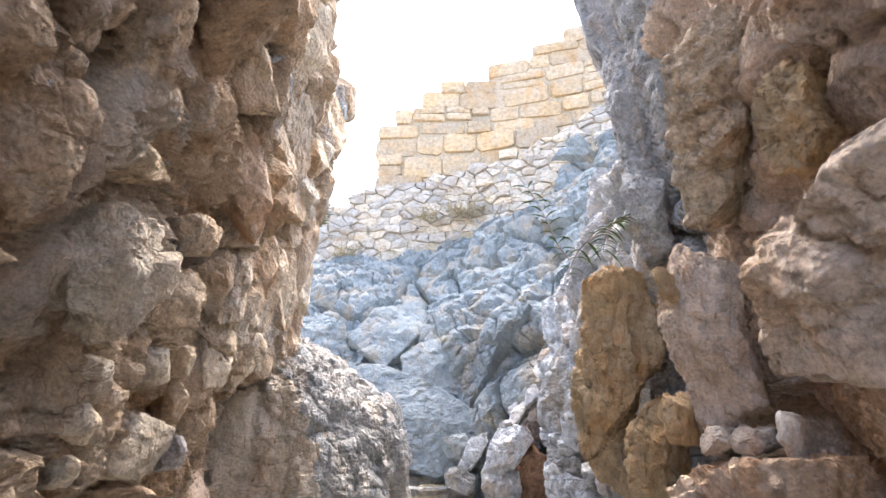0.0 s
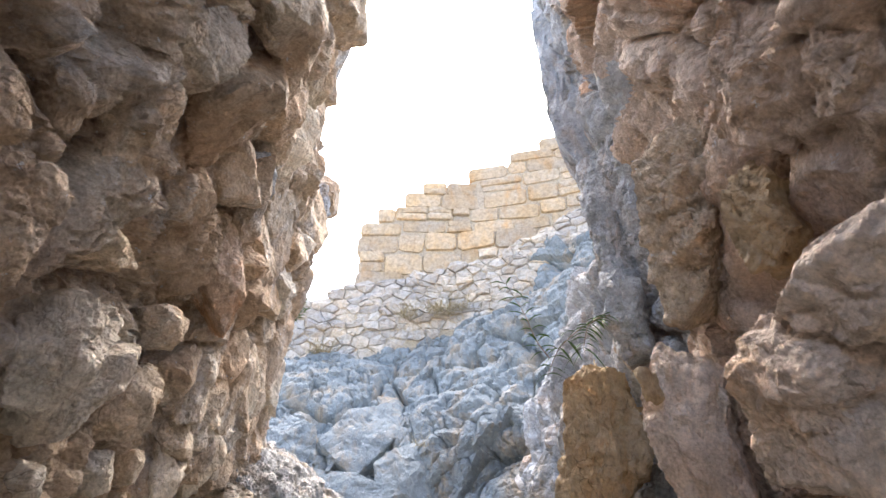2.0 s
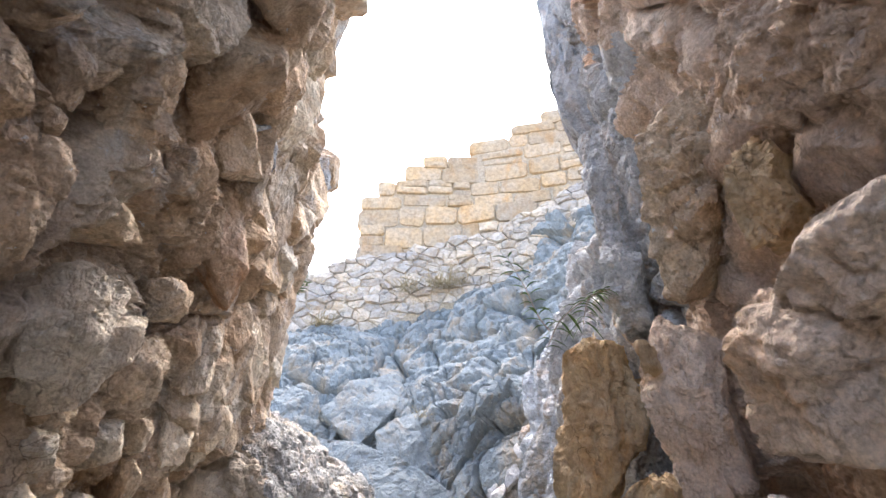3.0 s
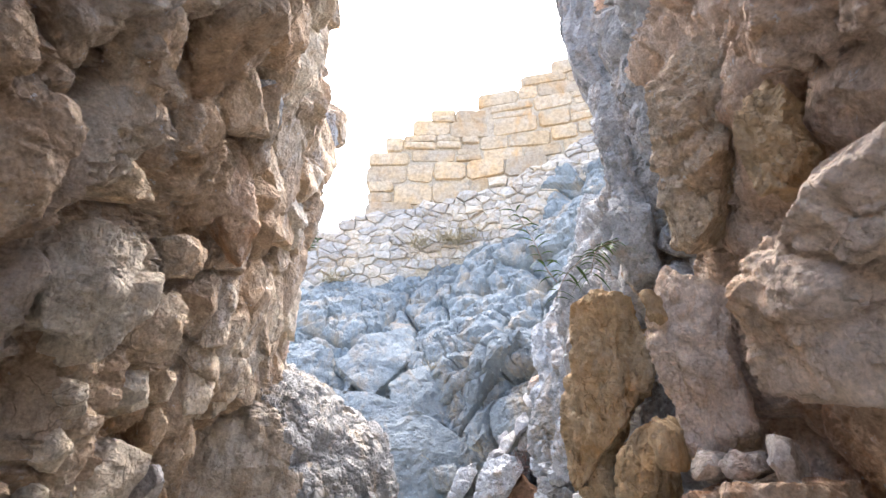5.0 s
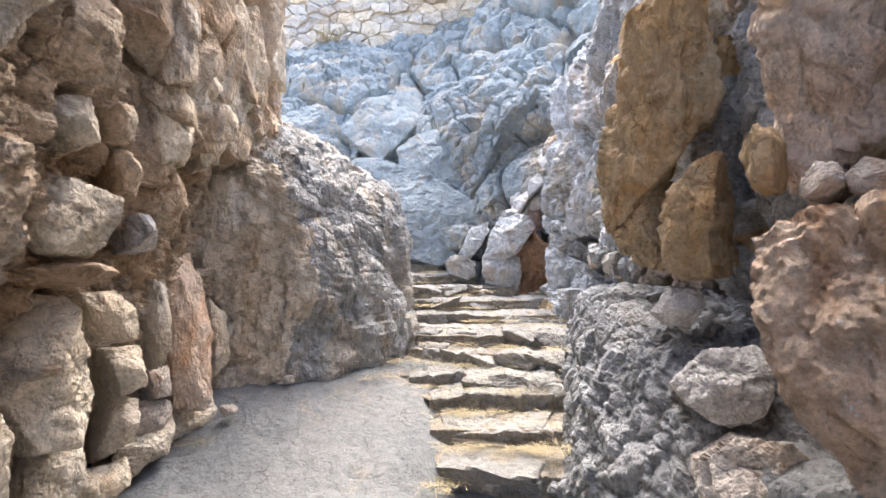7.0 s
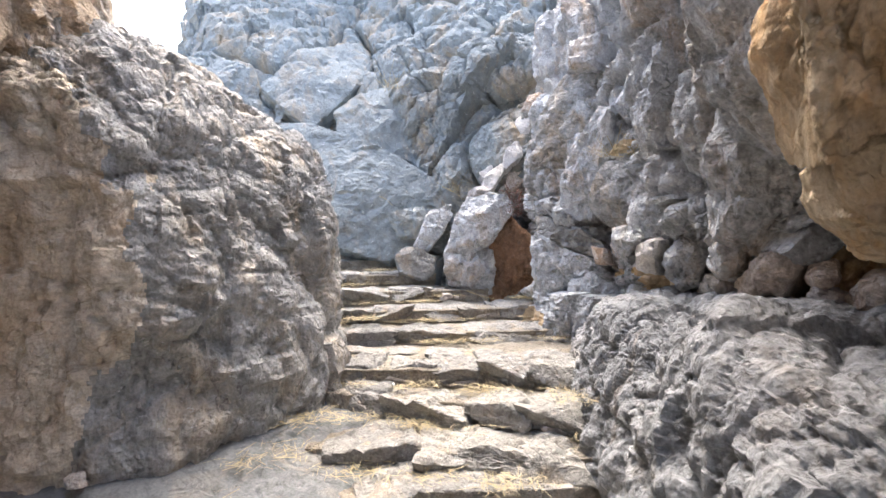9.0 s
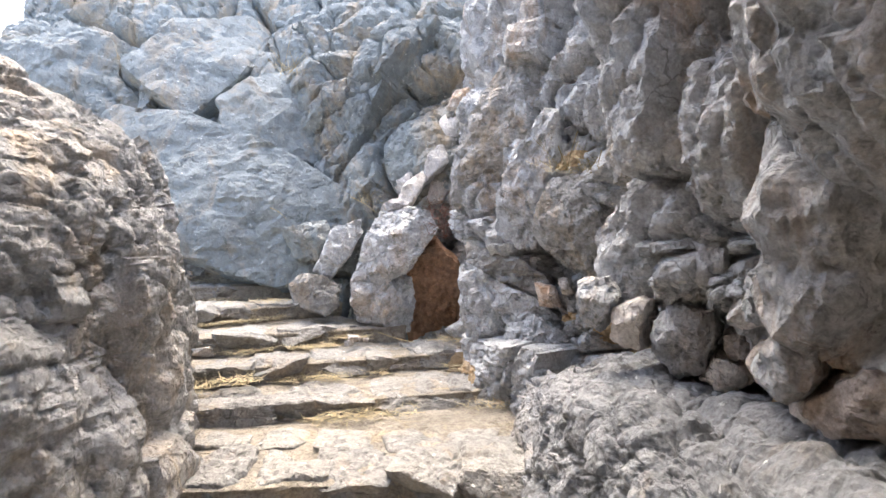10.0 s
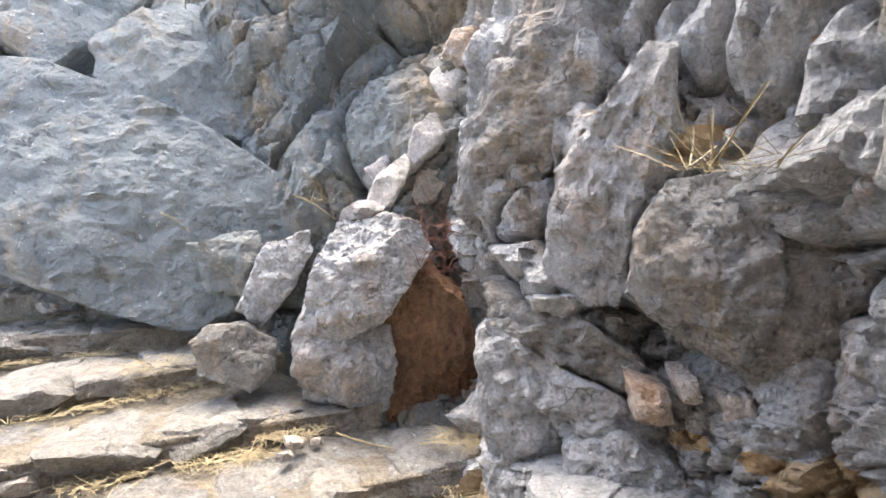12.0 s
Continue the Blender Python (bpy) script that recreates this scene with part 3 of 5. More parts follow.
for z, xl, yl, xr, yr in STEPS:
    low = rows[-1][0][2] if rows else -0.6
    over = 0.04 if z < 0.4 else 0.35
    for back, h in ((0.05, low), (0.07, z - 0.035)):
        rows.append([(xl - over + (xr + 0.2 + over - xl + over) * k / 6, yl + back + (yr - yl) * k / 6, h) for k in range(7)])
rows.append([(x, y + 1.2, z) for x, y, z in rows[-1]])


def straight(rows, n):
    rows = np.asarray(rows, float)
    t = np.linspace(0, len(rows) - 1, n)
    i = np.clip(t.astype(int), 0, len(rows) - 2)
    f = (t - i)[:, None, None]
    return rows[i] * (1 - f) + rows[i + 1] * f


stairs = sheet("stairs", straight(rows, 4 * len(rows) - 3), 0.03, lambda p: 0.015 * fbm(p * 5, 4, 21), EARTH)
tagged(stairs, "old stairs of rough flat stones bedded in earth and straw", "stairs", kind="structure")
pick = random.Random(77)
for k, (z, xl, yl, xr, yr) in enumerate(STEPS):
    wide = math.hypot(xr - xl, yr - yl)
    turn = math.degrees(math.atan2(yr - yl, xr - xl))
    nxt = STEPS[min(k + 1, len(STEPS) - 1)]
    count = 1 if k < 2 else pick.choice((3, 3, 4)) if wide < 1.9 else pick.choice((4, 5))
    cuts = sorted([0.0, 1.0] + [(j + pick.uniform(-0.22, 0.22)) / count for j in range(1, count)])
    for a, b in zip(cuts, cuts[1:]):
        mid = (a + b) / 2
        x, y = xl + (xr - xl) * mid, yl + (yr - yl) * mid
        run = max(0.3, min(0.62, nxt[2] + (nxt[4] - nxt[2]) * mid - y + 0.12))
        half = ((b - a) * wide / 2 + 0.02, run / 2, pick.uniform(0.085, 0.105))
        nudge = pick.uniform(-0.03, 0.05)
        stone("step_stone", (x - math.sin(radians(turn)) * (run / 2 + nudge), y + math.cos(radians(turn)) * (run / 2 + nudge), z - half[2] + pick.uniform(-0.02, 0.012)), half,
              (pick.uniform(-3, 2), pick.uniform(-2, 2), turn + pick.uniform(-5, 5)), 300 + k * 7 + int(a * 50), 0.4, 5 if 0 < k < 7 else 4, 45, 3, STEP, stairs, "", 0.28)
        if pick.random() < 0.75:
            w2 = half[0] * pick.uniform(0.35, 0.8)
            stone("riser_stone", (x + pick.uniform(-0.5, 0.5) * (half[0] - w2) - math.sin(radians(turn)) * 0.17, y + 0.17 + pick.uniform(-0.02, 0.03), z - 0.16), (w2, 0.13, 0.05),
                  (pick.uniform(-3, 3), 0, turn + pick.uniform(-8, 8)), 500 + k * 9 + int(a * 70), 0.35, 3, 24, 6, LOOSE, stairs, "", 0.15)
    # flat paving laid behind the nosing on the deep treads
    run = nxt[2] - yl
    if run > 0.62:
        for j in range(5):
            mid = (j + 0.5) / 5
            x, y = xl + (xr - xl) * mid, yl + (yr - yl) * mid + 0.62 + pick.uniform(0, 0.1)
            if y < nxt[2] + (nxt[4] - nxt[2]) * mid - 0.1:
                stone("paving_stone", (x, y, z - 0.045), (wide / 10 * pick.uniform(0.7, 1.0), pick.uniform(0.12, 0.2), 0.05), (0, 0, turn + pick.uniform(-20, 20)), 700 + k * 11 + j, 0.3, 4, 24, 6, STEP, stairs, "", 0.2)

# ---- ruined walls on the hill ----


def block_mesh(name, w, h, d, material, rnd):
    """One wall stone: uneven outline, pillowed face towards -y, its back at +y."""
    c = 0.16 * min(w, h)
    ring = [(-w / 2 + c, -h / 2), (w / 2 - c, -h / 2), (w / 2, -h / 2 + c), (w / 2, h / 2 - c), (w / 2 - c, h / 2), (-w / 2 + c, h / 2), (-w / 2, h / 2 - c), (-w / 2, -h / 2 + c)]
    ring = [(x + rnd.uniform(-0.3, 0.3) * c, z + rnd.uniform(-0.3, 0.3) * c) for x, z in ring]
    inset = 1 - 1.3 * min(0.04, 0.1 * h) / h
    v = [(x * inset, -rnd.uniform(0.0, 0.04) * d, z * inset) for x, z in ring] + [(x, 0.14 * d, z) for x, z in ring] + [(x, d, z) for x, z in ring]
    v.append((rnd.uniform(-0.15, 0.15) * w, -rnd.uniform(0.05, 0.14) * d, rnd.uniform(-0.15, 0.15) * h))
    f = []
    for i in range(8):
        j = (i + 1) % 8
        f.append((24, i, j))
        for lo in (0, 8):
            f += [(lo + i, lo + 8 + i, lo + 8 + j), (lo + i, lo + 8 + j, lo + j)]
    return mesh_from(name, v, f, material, False)


def along(plan, s):
    for (x0, y0, *_), (x1, y1, *_) in zip(plan, plan[1:]):
        step = math.hypot(x1 - x0, y1 - y0)
        if s <= step or (x1, y1) == tuple(plan[-1][:2]):
            k = s / step
            return x0 + (x1 - x0) * k, y0 + (y1 - y0) * k, math.atan2(y1 - y0, x1 - x0)
        s -= step


def masonry(wall, plan, base, top, course, length, depth, material, name, seed):
    """Stones in uneven courses along the plan, from base(x) to top(x), as parts of wall."""
    rnd = random.Random(seed)
    total = sum(math.hypot(b[0] - a[0], b[1] - a[1]) for a, b in zip(plan, plan[1:]))
    z = min(base(p[0]) for p in plan)
    while z < max(top(p[0]) for p in plan):
        h = course * rnd.uniform(0.7, 1.35)
        s = -rnd.uniform(0, length)
        while s < total:
            w = length * rnd.uniform(0.55, 1.5)
            x, y, turn = along(plan, max(0.01, min(total - 0.01, s + w / 2)))
            drop = rnd.uniform(-0.12, 0.12) * h
            zz = z + h / 2 + 0.16 * math.sin(x * 0.9 + z) * course
            if s > -0.3 * w and base(x) - h * 0.3 < zz < top(x) - h * 0.25:
                split = 2 if rnd.random() < 0.22 else 1
                for part_no in range(split):
                    hh = h / split
                    ob = new(name, block_mesh(name, w * 0.985, hh * 0.985, depth, material, rnd))
                    ob.matrix_world = Matrix.Translation((x, y, zz - h / 2 + hh * (part_no + 0.5) + drop * 0.3)) @ Matrix.Rotation(turn, 4, "Z") @ Matrix.Rotation(radians(rnd.uniform(-4, 4)), 4, "Y") @ Matrix.Translation((0, rnd.uniform(-0.07, 0.05), 0))
                    ob.parent = wall
            s += w
        z += h


def polygon_block(name, outline, depth, material, rnd):
    """One rubble stone from its outline (x, z), with a worn edge and an uneven face towards -y."""
    rough_line = []
    for a, b in zip(outline, outline[1:] + outline[:1]):
        rough_line += [a, ((a[0] + b[0]) / 2 + rnd.uniform(-0.025, 0.025), (a[1] + b[1]) / 2 + rnd.uniform(-0.025, 0.025))]
    outline, n = rough_line, len(rough_line)
    cx, cz = sum(p[0] for p in outline) / n, sum(p[1] for p in outline) / n
    v = []
    for k, y in ((rnd.uniform(0.82, 0.93), -0.0), (rnd.uniform(0.965, 1.0), 0.16 * depth), (1.0, depth)):
        v += [(cx + (x - cx) * k, y - (rnd.uniform(-0.03, 0.06) if y == 0 else 0), cz + (z - cz) * k) for x, z in outline]
    v.append((cx, -rnd.uniform(0.02, 0.09), cz))
    f = []
    for i in range(n):
        j = (i + 1) % n
        f.append((3 * n, i, j))
        for lo in (0, n):
            f += [(lo + i, lo + n + i, lo + n + j), (lo + i, lo + n + j, lo + j)]
    return mesh_from(name, v, f, material, False), (cx, cz)


def uneven_masonry(wall, plan, base, top, course, length, depth, material, name, seed):
    """Random rubble: each stone is the patch of wall nearest to its own centre."""
    rnd = random.Random(seed)
    total = sum(math.hypot(b[0] - a[0], b[1] - a[1]) for a, b in zip(plan, plan[1:]))
    seeds = []
    z, odd = min(base(p[0]) for p in plan) - 0.3, 0
    while z < max(top(p[0]) for p in plan) + course:
        s = -length * (0.5 if odd else 0)
        while s < total + length:
            seeds.append((s + rnd.uniform(-0.4, 0.4) * length, z + rnd.uniform(-0.4, 0.4) * course, rnd.uniform(0, 0.35) * length * length))
            s += length * rnd.uniform(0.7, 1.3)
        z, odd = z + course, 1 - odd
    k = length / course
    for cs, cz, cw in seeds:
        if not 0 < cs < total:
            continue
        x, y, turn = along(plan, cs)
        if not base(x) - 0.2 < cz < top(x) - 0.12:
            continue
        poly = [(-length * 1.2, -course * 1.2), (length * 1.2, -course * 1.2), (length * 1.2, course * 1.2), (-length * 1.2, course * 1.2)]
        for os, oz, ow in seeds:
            ds, dz = os - cs, oz - cz
            if (ds or dz) and abs(ds) < 2.5 * length and abs(dz) < 2.5 * course:
                out = []
                nx, nz = ds, dz * k * k
                h = (ds * ds + dz * dz * k * k + cw - ow) / 2
                for a, b in zip(poly, poly[1:] + poly[:1]):
                    da, db = a[0] * nx + a[1] * nz - h, b[0] * nx + b[1] * nz - h
                    if da <= 0:
                        out.append(a)
                    if da * db < 0:
                        t = da / (da - db)
                        out.append((a[0] + (b[0] - a[0]) * t, a[1] + (b[1] - a[1]) * t))
                poly = out
                if len(poly) < 3:
                    break
        if len(poly) < 3:
            continue
        me, _ = polygon_block(name, poly, depth, material, rnd)
        ob = new(name, me)
        ob.matrix_world = Matrix.Translation((x, y, cz)) @ Matrix.Rotation(turn, 4, "Z") @ Matrix.Translation((0, rnd.uniform(-0.06, 0.06), 0))
        ob.parent = wall


def curve_of(points):
    return lambda x: float(np.interp(x, [p[0] for p in points], [p[1] for p in points]))


RUBBLE_PLAN = [(-5.3, 16.8), (-4.5, 16.7), (-1, 16.6), (1, 16.4), (3, 15.8), (4.5, 15.2), (6.5, 14.1)]
rubble_base = curve_of([(-5.3, 7.3), (-4.5, 7.5), (-1, 8.6), (1, 9.2), (3, 9.9), (4.5, 10.6), (6.5, 12)])
rubble_top = curve_of([(-5.3, 9.9), (-4.5, 10.2), (-1.8, 11.2), (1, 11.8), (3, 12.3), (4.5, 12.7), (6.5, 14.2)])
ASHLAR_PLAN = [(-2.5, 17.2), (1.6, 17.05), (5.3, 16.1), (8, 15.2)]
ashlar_base = curve_of([(-2.8, 10.7), (1.6, 11.7), (5.3, 12.6), (8, 13.5)])
ashlar_top = curve_of([(-2.8, 14.1), (-2.0, 14.6), (-1.7, 15.3), (-0.6, 15.8), (1.0, 16.6), (2.8, 17.4), (5.3, 18.2), (8, 19)])


def wall_core(name, plan, base, top, thick, label):
    pts = []
    for x, y, *_ in plan:
        pts.append((x, y))
    n = 40
    total = sum(math.hypot(b[0] - a[0], b[1] - a[1]) for a, b in zip(plan, plan[1:]))
    v, f = [], []
    for i in range(n + 1):
        x, y, turn = along(plan, min(total - 0.01, 0.35 + (total - 0.35) * i / n))
        ox, oy = -math.sin(turn), math.cos(turn)
        b, t = base(x) - 0.8, top(x) - 0.7
        for off, z in ((0.06, b), (0.06, t), (thick, t), (thick, b)):
            v.append((x + ox * off, y + oy * off, z))
    for i in range(n):
        for a, b in ((0, 1), (1, 2), (2, 3), (3, 0)):
            f.append((i * 4 + a, i * 4 + b, i * 4 + 4 + b, i * 4 + 4 + a))
    f += [(0, 3, 2, 1), (n * 4, n * 4 + 1, n * 4 + 2, n * 4 + 3)]
    return tagged(new(name, mesh_from(name, v, f, MORTAR, False)), label, "ruined wall", kind="structure")


# ---- plants and straw ----


def tube(points, r0, r1, sides=5):
    v, f = [], []
    pts = [Vector(p) for p in points]
    for i, p in enumerate(pts):
        d = (pts[min(i + 1, len(pts) - 1)] - pts[max(i - 1, 0)]).normalized()
        a = d.orthogonal().normalized()
        b = d.cross(a)
        r = r0 + (r1 - r0) * i / (len(pts) - 1)
        v += [tuple(p + (a * math.cos(t) + b * math.sin(t)) * r) for t in [2 * math.pi * k / sides for k in range(sides)]]
    for i in range(len(pts) - 1):
        for k in range(sides):
            j = (k + 1) % sides
            f.append((i * sides + k, i * sides + j, i * sides + sides + j, i * sides + sides + k))
    return v, f


def leaf_shape(at, way, length, width, sag):
    """A narrow folded leaf, bent down towards its tip."""
    d = Vector(way).normalized()
    side = d.cross(Vector((0, 0, 1)))
    side = side.normalized() if side.length > 0.05 else Vector((1, 0, 0))
    v, f = [], []
    for i, w in enumerate((0.15, 0.8, 1.0, 0.65, 0.05)):
        t = i / 4
        c = Vector(at) + d * length * t + Vector((0, 0, -sag * length * t * t))
        lift = Vector((0, 0, 0.25 * width * w))
        v += [tuple(c - side * width * w / 2 + lift), tuple(c), tuple(c + side * width * w / 2 + lift)]
    for i in range(4):
        a = i * 3
        f += [(a, a + 1, a + 4, a + 3), (a + 1, a + 2, a + 5, a + 4)]
    return v, f


def child(name, v, f, material, parent, label="", smooth=True):
    ob = new(name, mesh_from(name, v, f, material, smooth))
    ob.parent = parent
    return tagged(ob, label) if label else ob


def gather(pieces):
    v, f = [], []
    for pv, pf in pieces:
        n = len(v)
        v += pv
        f += [tuple(i + n for i in q) for q in pf]
    return v, f


def plant(name, stems, leaf_length, leaf_width, every, seed, label, sag=0.5):
    """A plant of stems (smooth lines of places), each with narrow leaves on alternate sides."""
    rnd = random.Random(seed)
    root = tagged(new(name), label, "plant")
    for line in stems:
        pts = spline(line, 24)
        v, f = tube([tuple(p) for p in pts], 0.006, 0.0025)
        child("stem", v, f, TWIG, root)
        n = 0
        for i in range(3, 24, every):
            d = Vector(pts[min(i + 1, 23)] - pts[i - 1]).normalized()
            for s in (-1, 1):
                n += 1
                way = d * rnd.uniform(0.1, 0.6) + Vector((s * rnd.uniform(0.5, 1), rnd.uniform(-0.7, 0.5), rnd.uniform(-0.2, 0.5)))
                v, f = leaf_shape(pts[i], way, leaf_length * rnd.uniform(0.6, 1.15), leaf_width * rnd.uniform(0.8, 1.2), sag * rnd.uniform(0.6, 1.6))
                child("leaf", v, f, LEAF, root)
    return root


def blades(places, seed, length=(0.08, 0.24), spread=0.12, count=60, up=0.25, width=0.0035):
    """Loose dry stalks lying about each place (x, y, z, reach, share)."""
    rnd = random.Random(seed)
    pieces = []
    for x, y, z, reach, share in places:
        for _ in range(int(count * share)):
            a, r = rnd.uniform(0, 6.283), reach * math.sqrt(rnd.random())
            p = Vector((x + r * math.cos(a), y + 0.6 * r * math.sin(a), z + rnd.uniform(0.0, 0.025)))
            b = rnd.uniform(0, 6.283)
            d = Vector((math.cos(b), math.sin(b), rnd.uniform(-0.05, up)))
            side = Vector((-math.sin(b), math.cos(b), rnd.uniform(-0.5, 0.5))) * width * rnd.uniform(0.6, 1.3)
            n, bend = rnd.uniform(*length), Vector((rnd.uniform(-0.3, 0.3), rnd.uniform(-0.3, 0.3), rnd.uniform(-0.25, 0.05)))
            q = [p, p + d * n * 0.5 + bend * n * 0.15, p + d * n + bend * n * 0.5]
            pieces.append(([tuple(k + s * side) for k in q for s in (-1, 1)], [(0, 1, 3, 2), (2, 3, 5, 4)]))
    return gather(pieces)



# ---- boulders and stones of the rock faces ----
tagged(slab_stone("leaning_slab", [(-2.87, 12.22, 3.90), (-1.67, 11.87, 3.69), (-1.14, 11.69, 3.53), (-0.01, 11.25, 3.03), (0.65, 10.93, 2.54), (1.15, 10.66, 2.09), (0.45, 10.65, 1.59), (-0.20, 10.72, 1.28), (-0.78, 10.95, 1.45), (-2.18, 11.52, 1.98)], 1.2, 201, material=HILL, level=6, rough=0.3, block=0.6), "long smooth blue-grey limestone slab leaning above the stairs", "boulder")
tagged(slab_stone("boulder", [(0.63, 11.42, 3.84), (0.98, 11.78, 4.82), (1.45, 12.01, 5.41), (2.37, 11.99, 5.23), (2.43, 11.71, 4.40), (1.92, 11.30, 3.31), (1.28, 10.95, 2.39), (0.31, 11.05, 2.84)], 1.3, 202, material=HILL, level=6, rough=0.35, block=0.6), "large angular blue-grey boulder with a brown underside", "boulder")
tagged(slab_stone("boulder", [(-0.97, 11.72, 3.91), (-0.26, 11.93, 4.29), (0.39, 12.01, 4.39), (0.73, 11.88, 4.08), (0.38, 11.35, 2.94), (-0.59, 11.38, 3.10), (-0.94, 11.52, 3.46)], 1.0, 203, material=HILL, level=5, rough=0.35), "broad grey limestone boulder above the crack", "boulder")
tagged(slab_stone("boulder", [(-2.39, 12.40, 4.48), (-1.80, 12.79, 5.21), (-0.65, 13.07, 5.64), (-0.27, 12.70, 4.87), (-0.90, 12.31, 4.14), (-1.39, 11.99, 3.56), (-1.87, 12.16, 3.94)], 1.0, 204, material=HILL, level=5, rough=0.4), "weathered grey limestone boulder high on the slope", "boulder")
tagged(slab_stone("boulder", [(-3.68, 12.44, 4.62), (-3.20, 12.65, 5.16), (-2.54, 12.66, 4.82), (-2.34, 12.49, 4.01), (-2.95, 12.35, 3.80), (-3.61, 12.30, 4.02)], 1.0, 205, material=HILL, level=5, rough=0.4), "tall grey limestone outcrop with vertical streaks", "boulder")
tagged(slab_stone("boulder", [(-0.14, 11.95, 4.42), (0.36, 12.33, 5.13), (1.09, 12.49, 5.37), (1.26, 12.33, 5.04), (0.60, 11.88, 4.20), (0.11, 11.88, 4.24)], 0.9, 206, material=HILL, level=5, rough=0.4), "rounded grey boulder beside the slope of loose stones", "boulder")
tagged(slab_stone("boulder", [(0.68, 9.78, 1.34), (0.83, 9.76, 1.84), (0.99, 9.73, 2.11), (1.31, 9.68, 2.19), (1.56, 9.65, 2.12), (1.74, 9.62, 1.74), (1.63, 9.64, 1.62), (1.33, 9.68, 1.46), (1.15, 9.71, 1.20), (0.86, 9.75, 1.18)], 0.9, 207, material=GREY, level=6, rough=0.35), "grey rounded limestone boulder above a rusty hollow", "boulder")
tagged(slab_stone("boulder", [(0.68, 9.82, 1.36), (0.87, 9.79, 1.50), (1.34, 9.72, 1.49), (1.39, 9.71, 1.18), (1.33, 9.72, 0.76), (0.96, 9.78, 0.75), (0.70, 9.81, 0.99)], 0.7, 208, material=GREY, level=5, rough=0.4), "grey rock footing beside the rusty hollow", "boulder")
tagged(slab_stone("hollow_rock", [(1.30, 9.82, 1.45), (1.64, 9.70, 1.71), (1.92, 9.76, 1.46), (2.19, 9.98, 0.75), (2.26, 10.15, 0.24), (1.39, 10.18, 0.40)], 0.5, 209, material=RUST, level=5, rough=0.5), "rust-brown rock lining a shallow hollow", "rock")
tagged(slab_stone("boulder", [(0.34, 10.19, 1.51), (0.55, 10.30, 1.97), (0.88, 10.36, 2.07), (0.92, 10.33, 1.92), (0.74, 10.25, 1.62), (0.53, 10.18, 1.37)], 0.5, 210, material=GREY, level=5, rough=0.4), "wedge of grey limestone leaning beside the slab", "boulder")
tagged(slab_stone("boulder", [(-0.02, 10.56, 1.97), (0.47, 10.63, 2.04), (0.55, 10.61, 1.90), (0.37, 10.52, 1.56), (0.13, 10.51, 1.61)], 0.5, 211, material=HILL, level=5, rough=0.4), "small grey rock wedged under the leaning slab", "boulder")
tagged(slab_stone("boulder", [(0.06, 10.03, 1.33), (0.19, 10.05, 1.43), (0.44, 10.08, 1.44), (0.65, 10.08, 1.29), (0.62, 10.04, 1.05), (0.43, 10.01, 0.98), (0.10, 9.99, 1.09)], 0.45, 212, material=STEP, level=5, rough=0.3), "mauve-grey stone block resting at the edge of a step", "boulder")
tagged(slab_stone("wedged_stone", [(1.07, 9.96, 2.22), (1.20, 9.98, 2.30), (1.40, 9.97, 2.26), (1.35, 9.94, 2.16), (1.12, 9.93, 2.14)], 0.35, 213, material=WHITE_STONE, level=4, rough=0.4, block=0.12), "pale buff stone wedged in a cleft", "stone", "stones wedged in the cleft")
tagged(slab_stone("wedged_stone", [(1.27, 10.04, 2.30), (1.32, 10.09, 2.44), (1.60, 10.18, 2.68), (1.63, 10.13, 2.55), (1.45, 10.03, 2.26), (1.37, 10.02, 2.22)], 0.35, 214, material=WHITE_STONE, level=4, rough=0.4, block=0.12), "pale buff stone wedged in a cleft", "stone", "stones wedged in the cleft")
tagged(slab_stone("wedged_stone", [(1.61, 10.23, 2.67), (1.67, 10.31, 2.87), (1.87, 10.36, 3.02), (1.98, 10.34, 2.96), (1.93, 10.27, 2.77), (1.66, 10.20, 2.56)], 0.35, 215, material=WHITE_STONE, level=4, rough=0.4, block=0.12), "pale buff stone wedged in a cleft", "stone", "stones wedged in the cleft")
tagged(slab_stone("wedged_stone", [(1.81, 10.38, 3.04), (1.86, 10.48, 3.34), (2.02, 10.52, 3.46), (2.20, 10.48, 3.34), (2.15, 10.40, 3.11), (1.99, 10.37, 3.02)], 0.35, 216, material=WHITE_STONE, level=4, rough=0.4, block=0.12), "pale buff stone wedged in a cleft", "stone", "stones wedged in the cleft")
tagged(slab_stone("wedged_stone", [(1.96, 10.41, 3.51), (2.06, 10.49, 3.72), (2.24, 10.52, 3.80), (2.34, 10.48, 3.70), (2.25, 10.41, 3.51), (2.12, 10.38, 3.40)], 0.35, 217, material=LOOSE, level=4, rough=0.4, block=0.12), "grey stone wedged in a cleft", "stone", "stones wedged in the cleft")
tagged(slab_stone("wedged_stone", [(2.02, 10.49, 2.87), (2.05, 10.54, 3.02), (2.16, 10.54, 3.03), (2.16, 10.51, 2.93), (2.08, 10.48, 2.85)], 0.35, 218, material=WHITE_STONE, level=4, rough=0.4, block=0.12), "pale buff stone wedged in a cleft", "stone", "stones wedged in the cleft")
tagged(slab_stone("wedged_stone", [(1.66, 10.36, 2.33), (1.75, 10.44, 2.56), (2.03, 10.49, 2.71), (2.05, 10.42, 2.52), (1.86, 10.34, 2.29), (1.72, 10.33, 2.27)], 0.35, 219, material=LOOSE, level=4, rough=0.4, block=0.12), "grey stone wedged in a cleft", "stone", "stones wedged in the cleft")
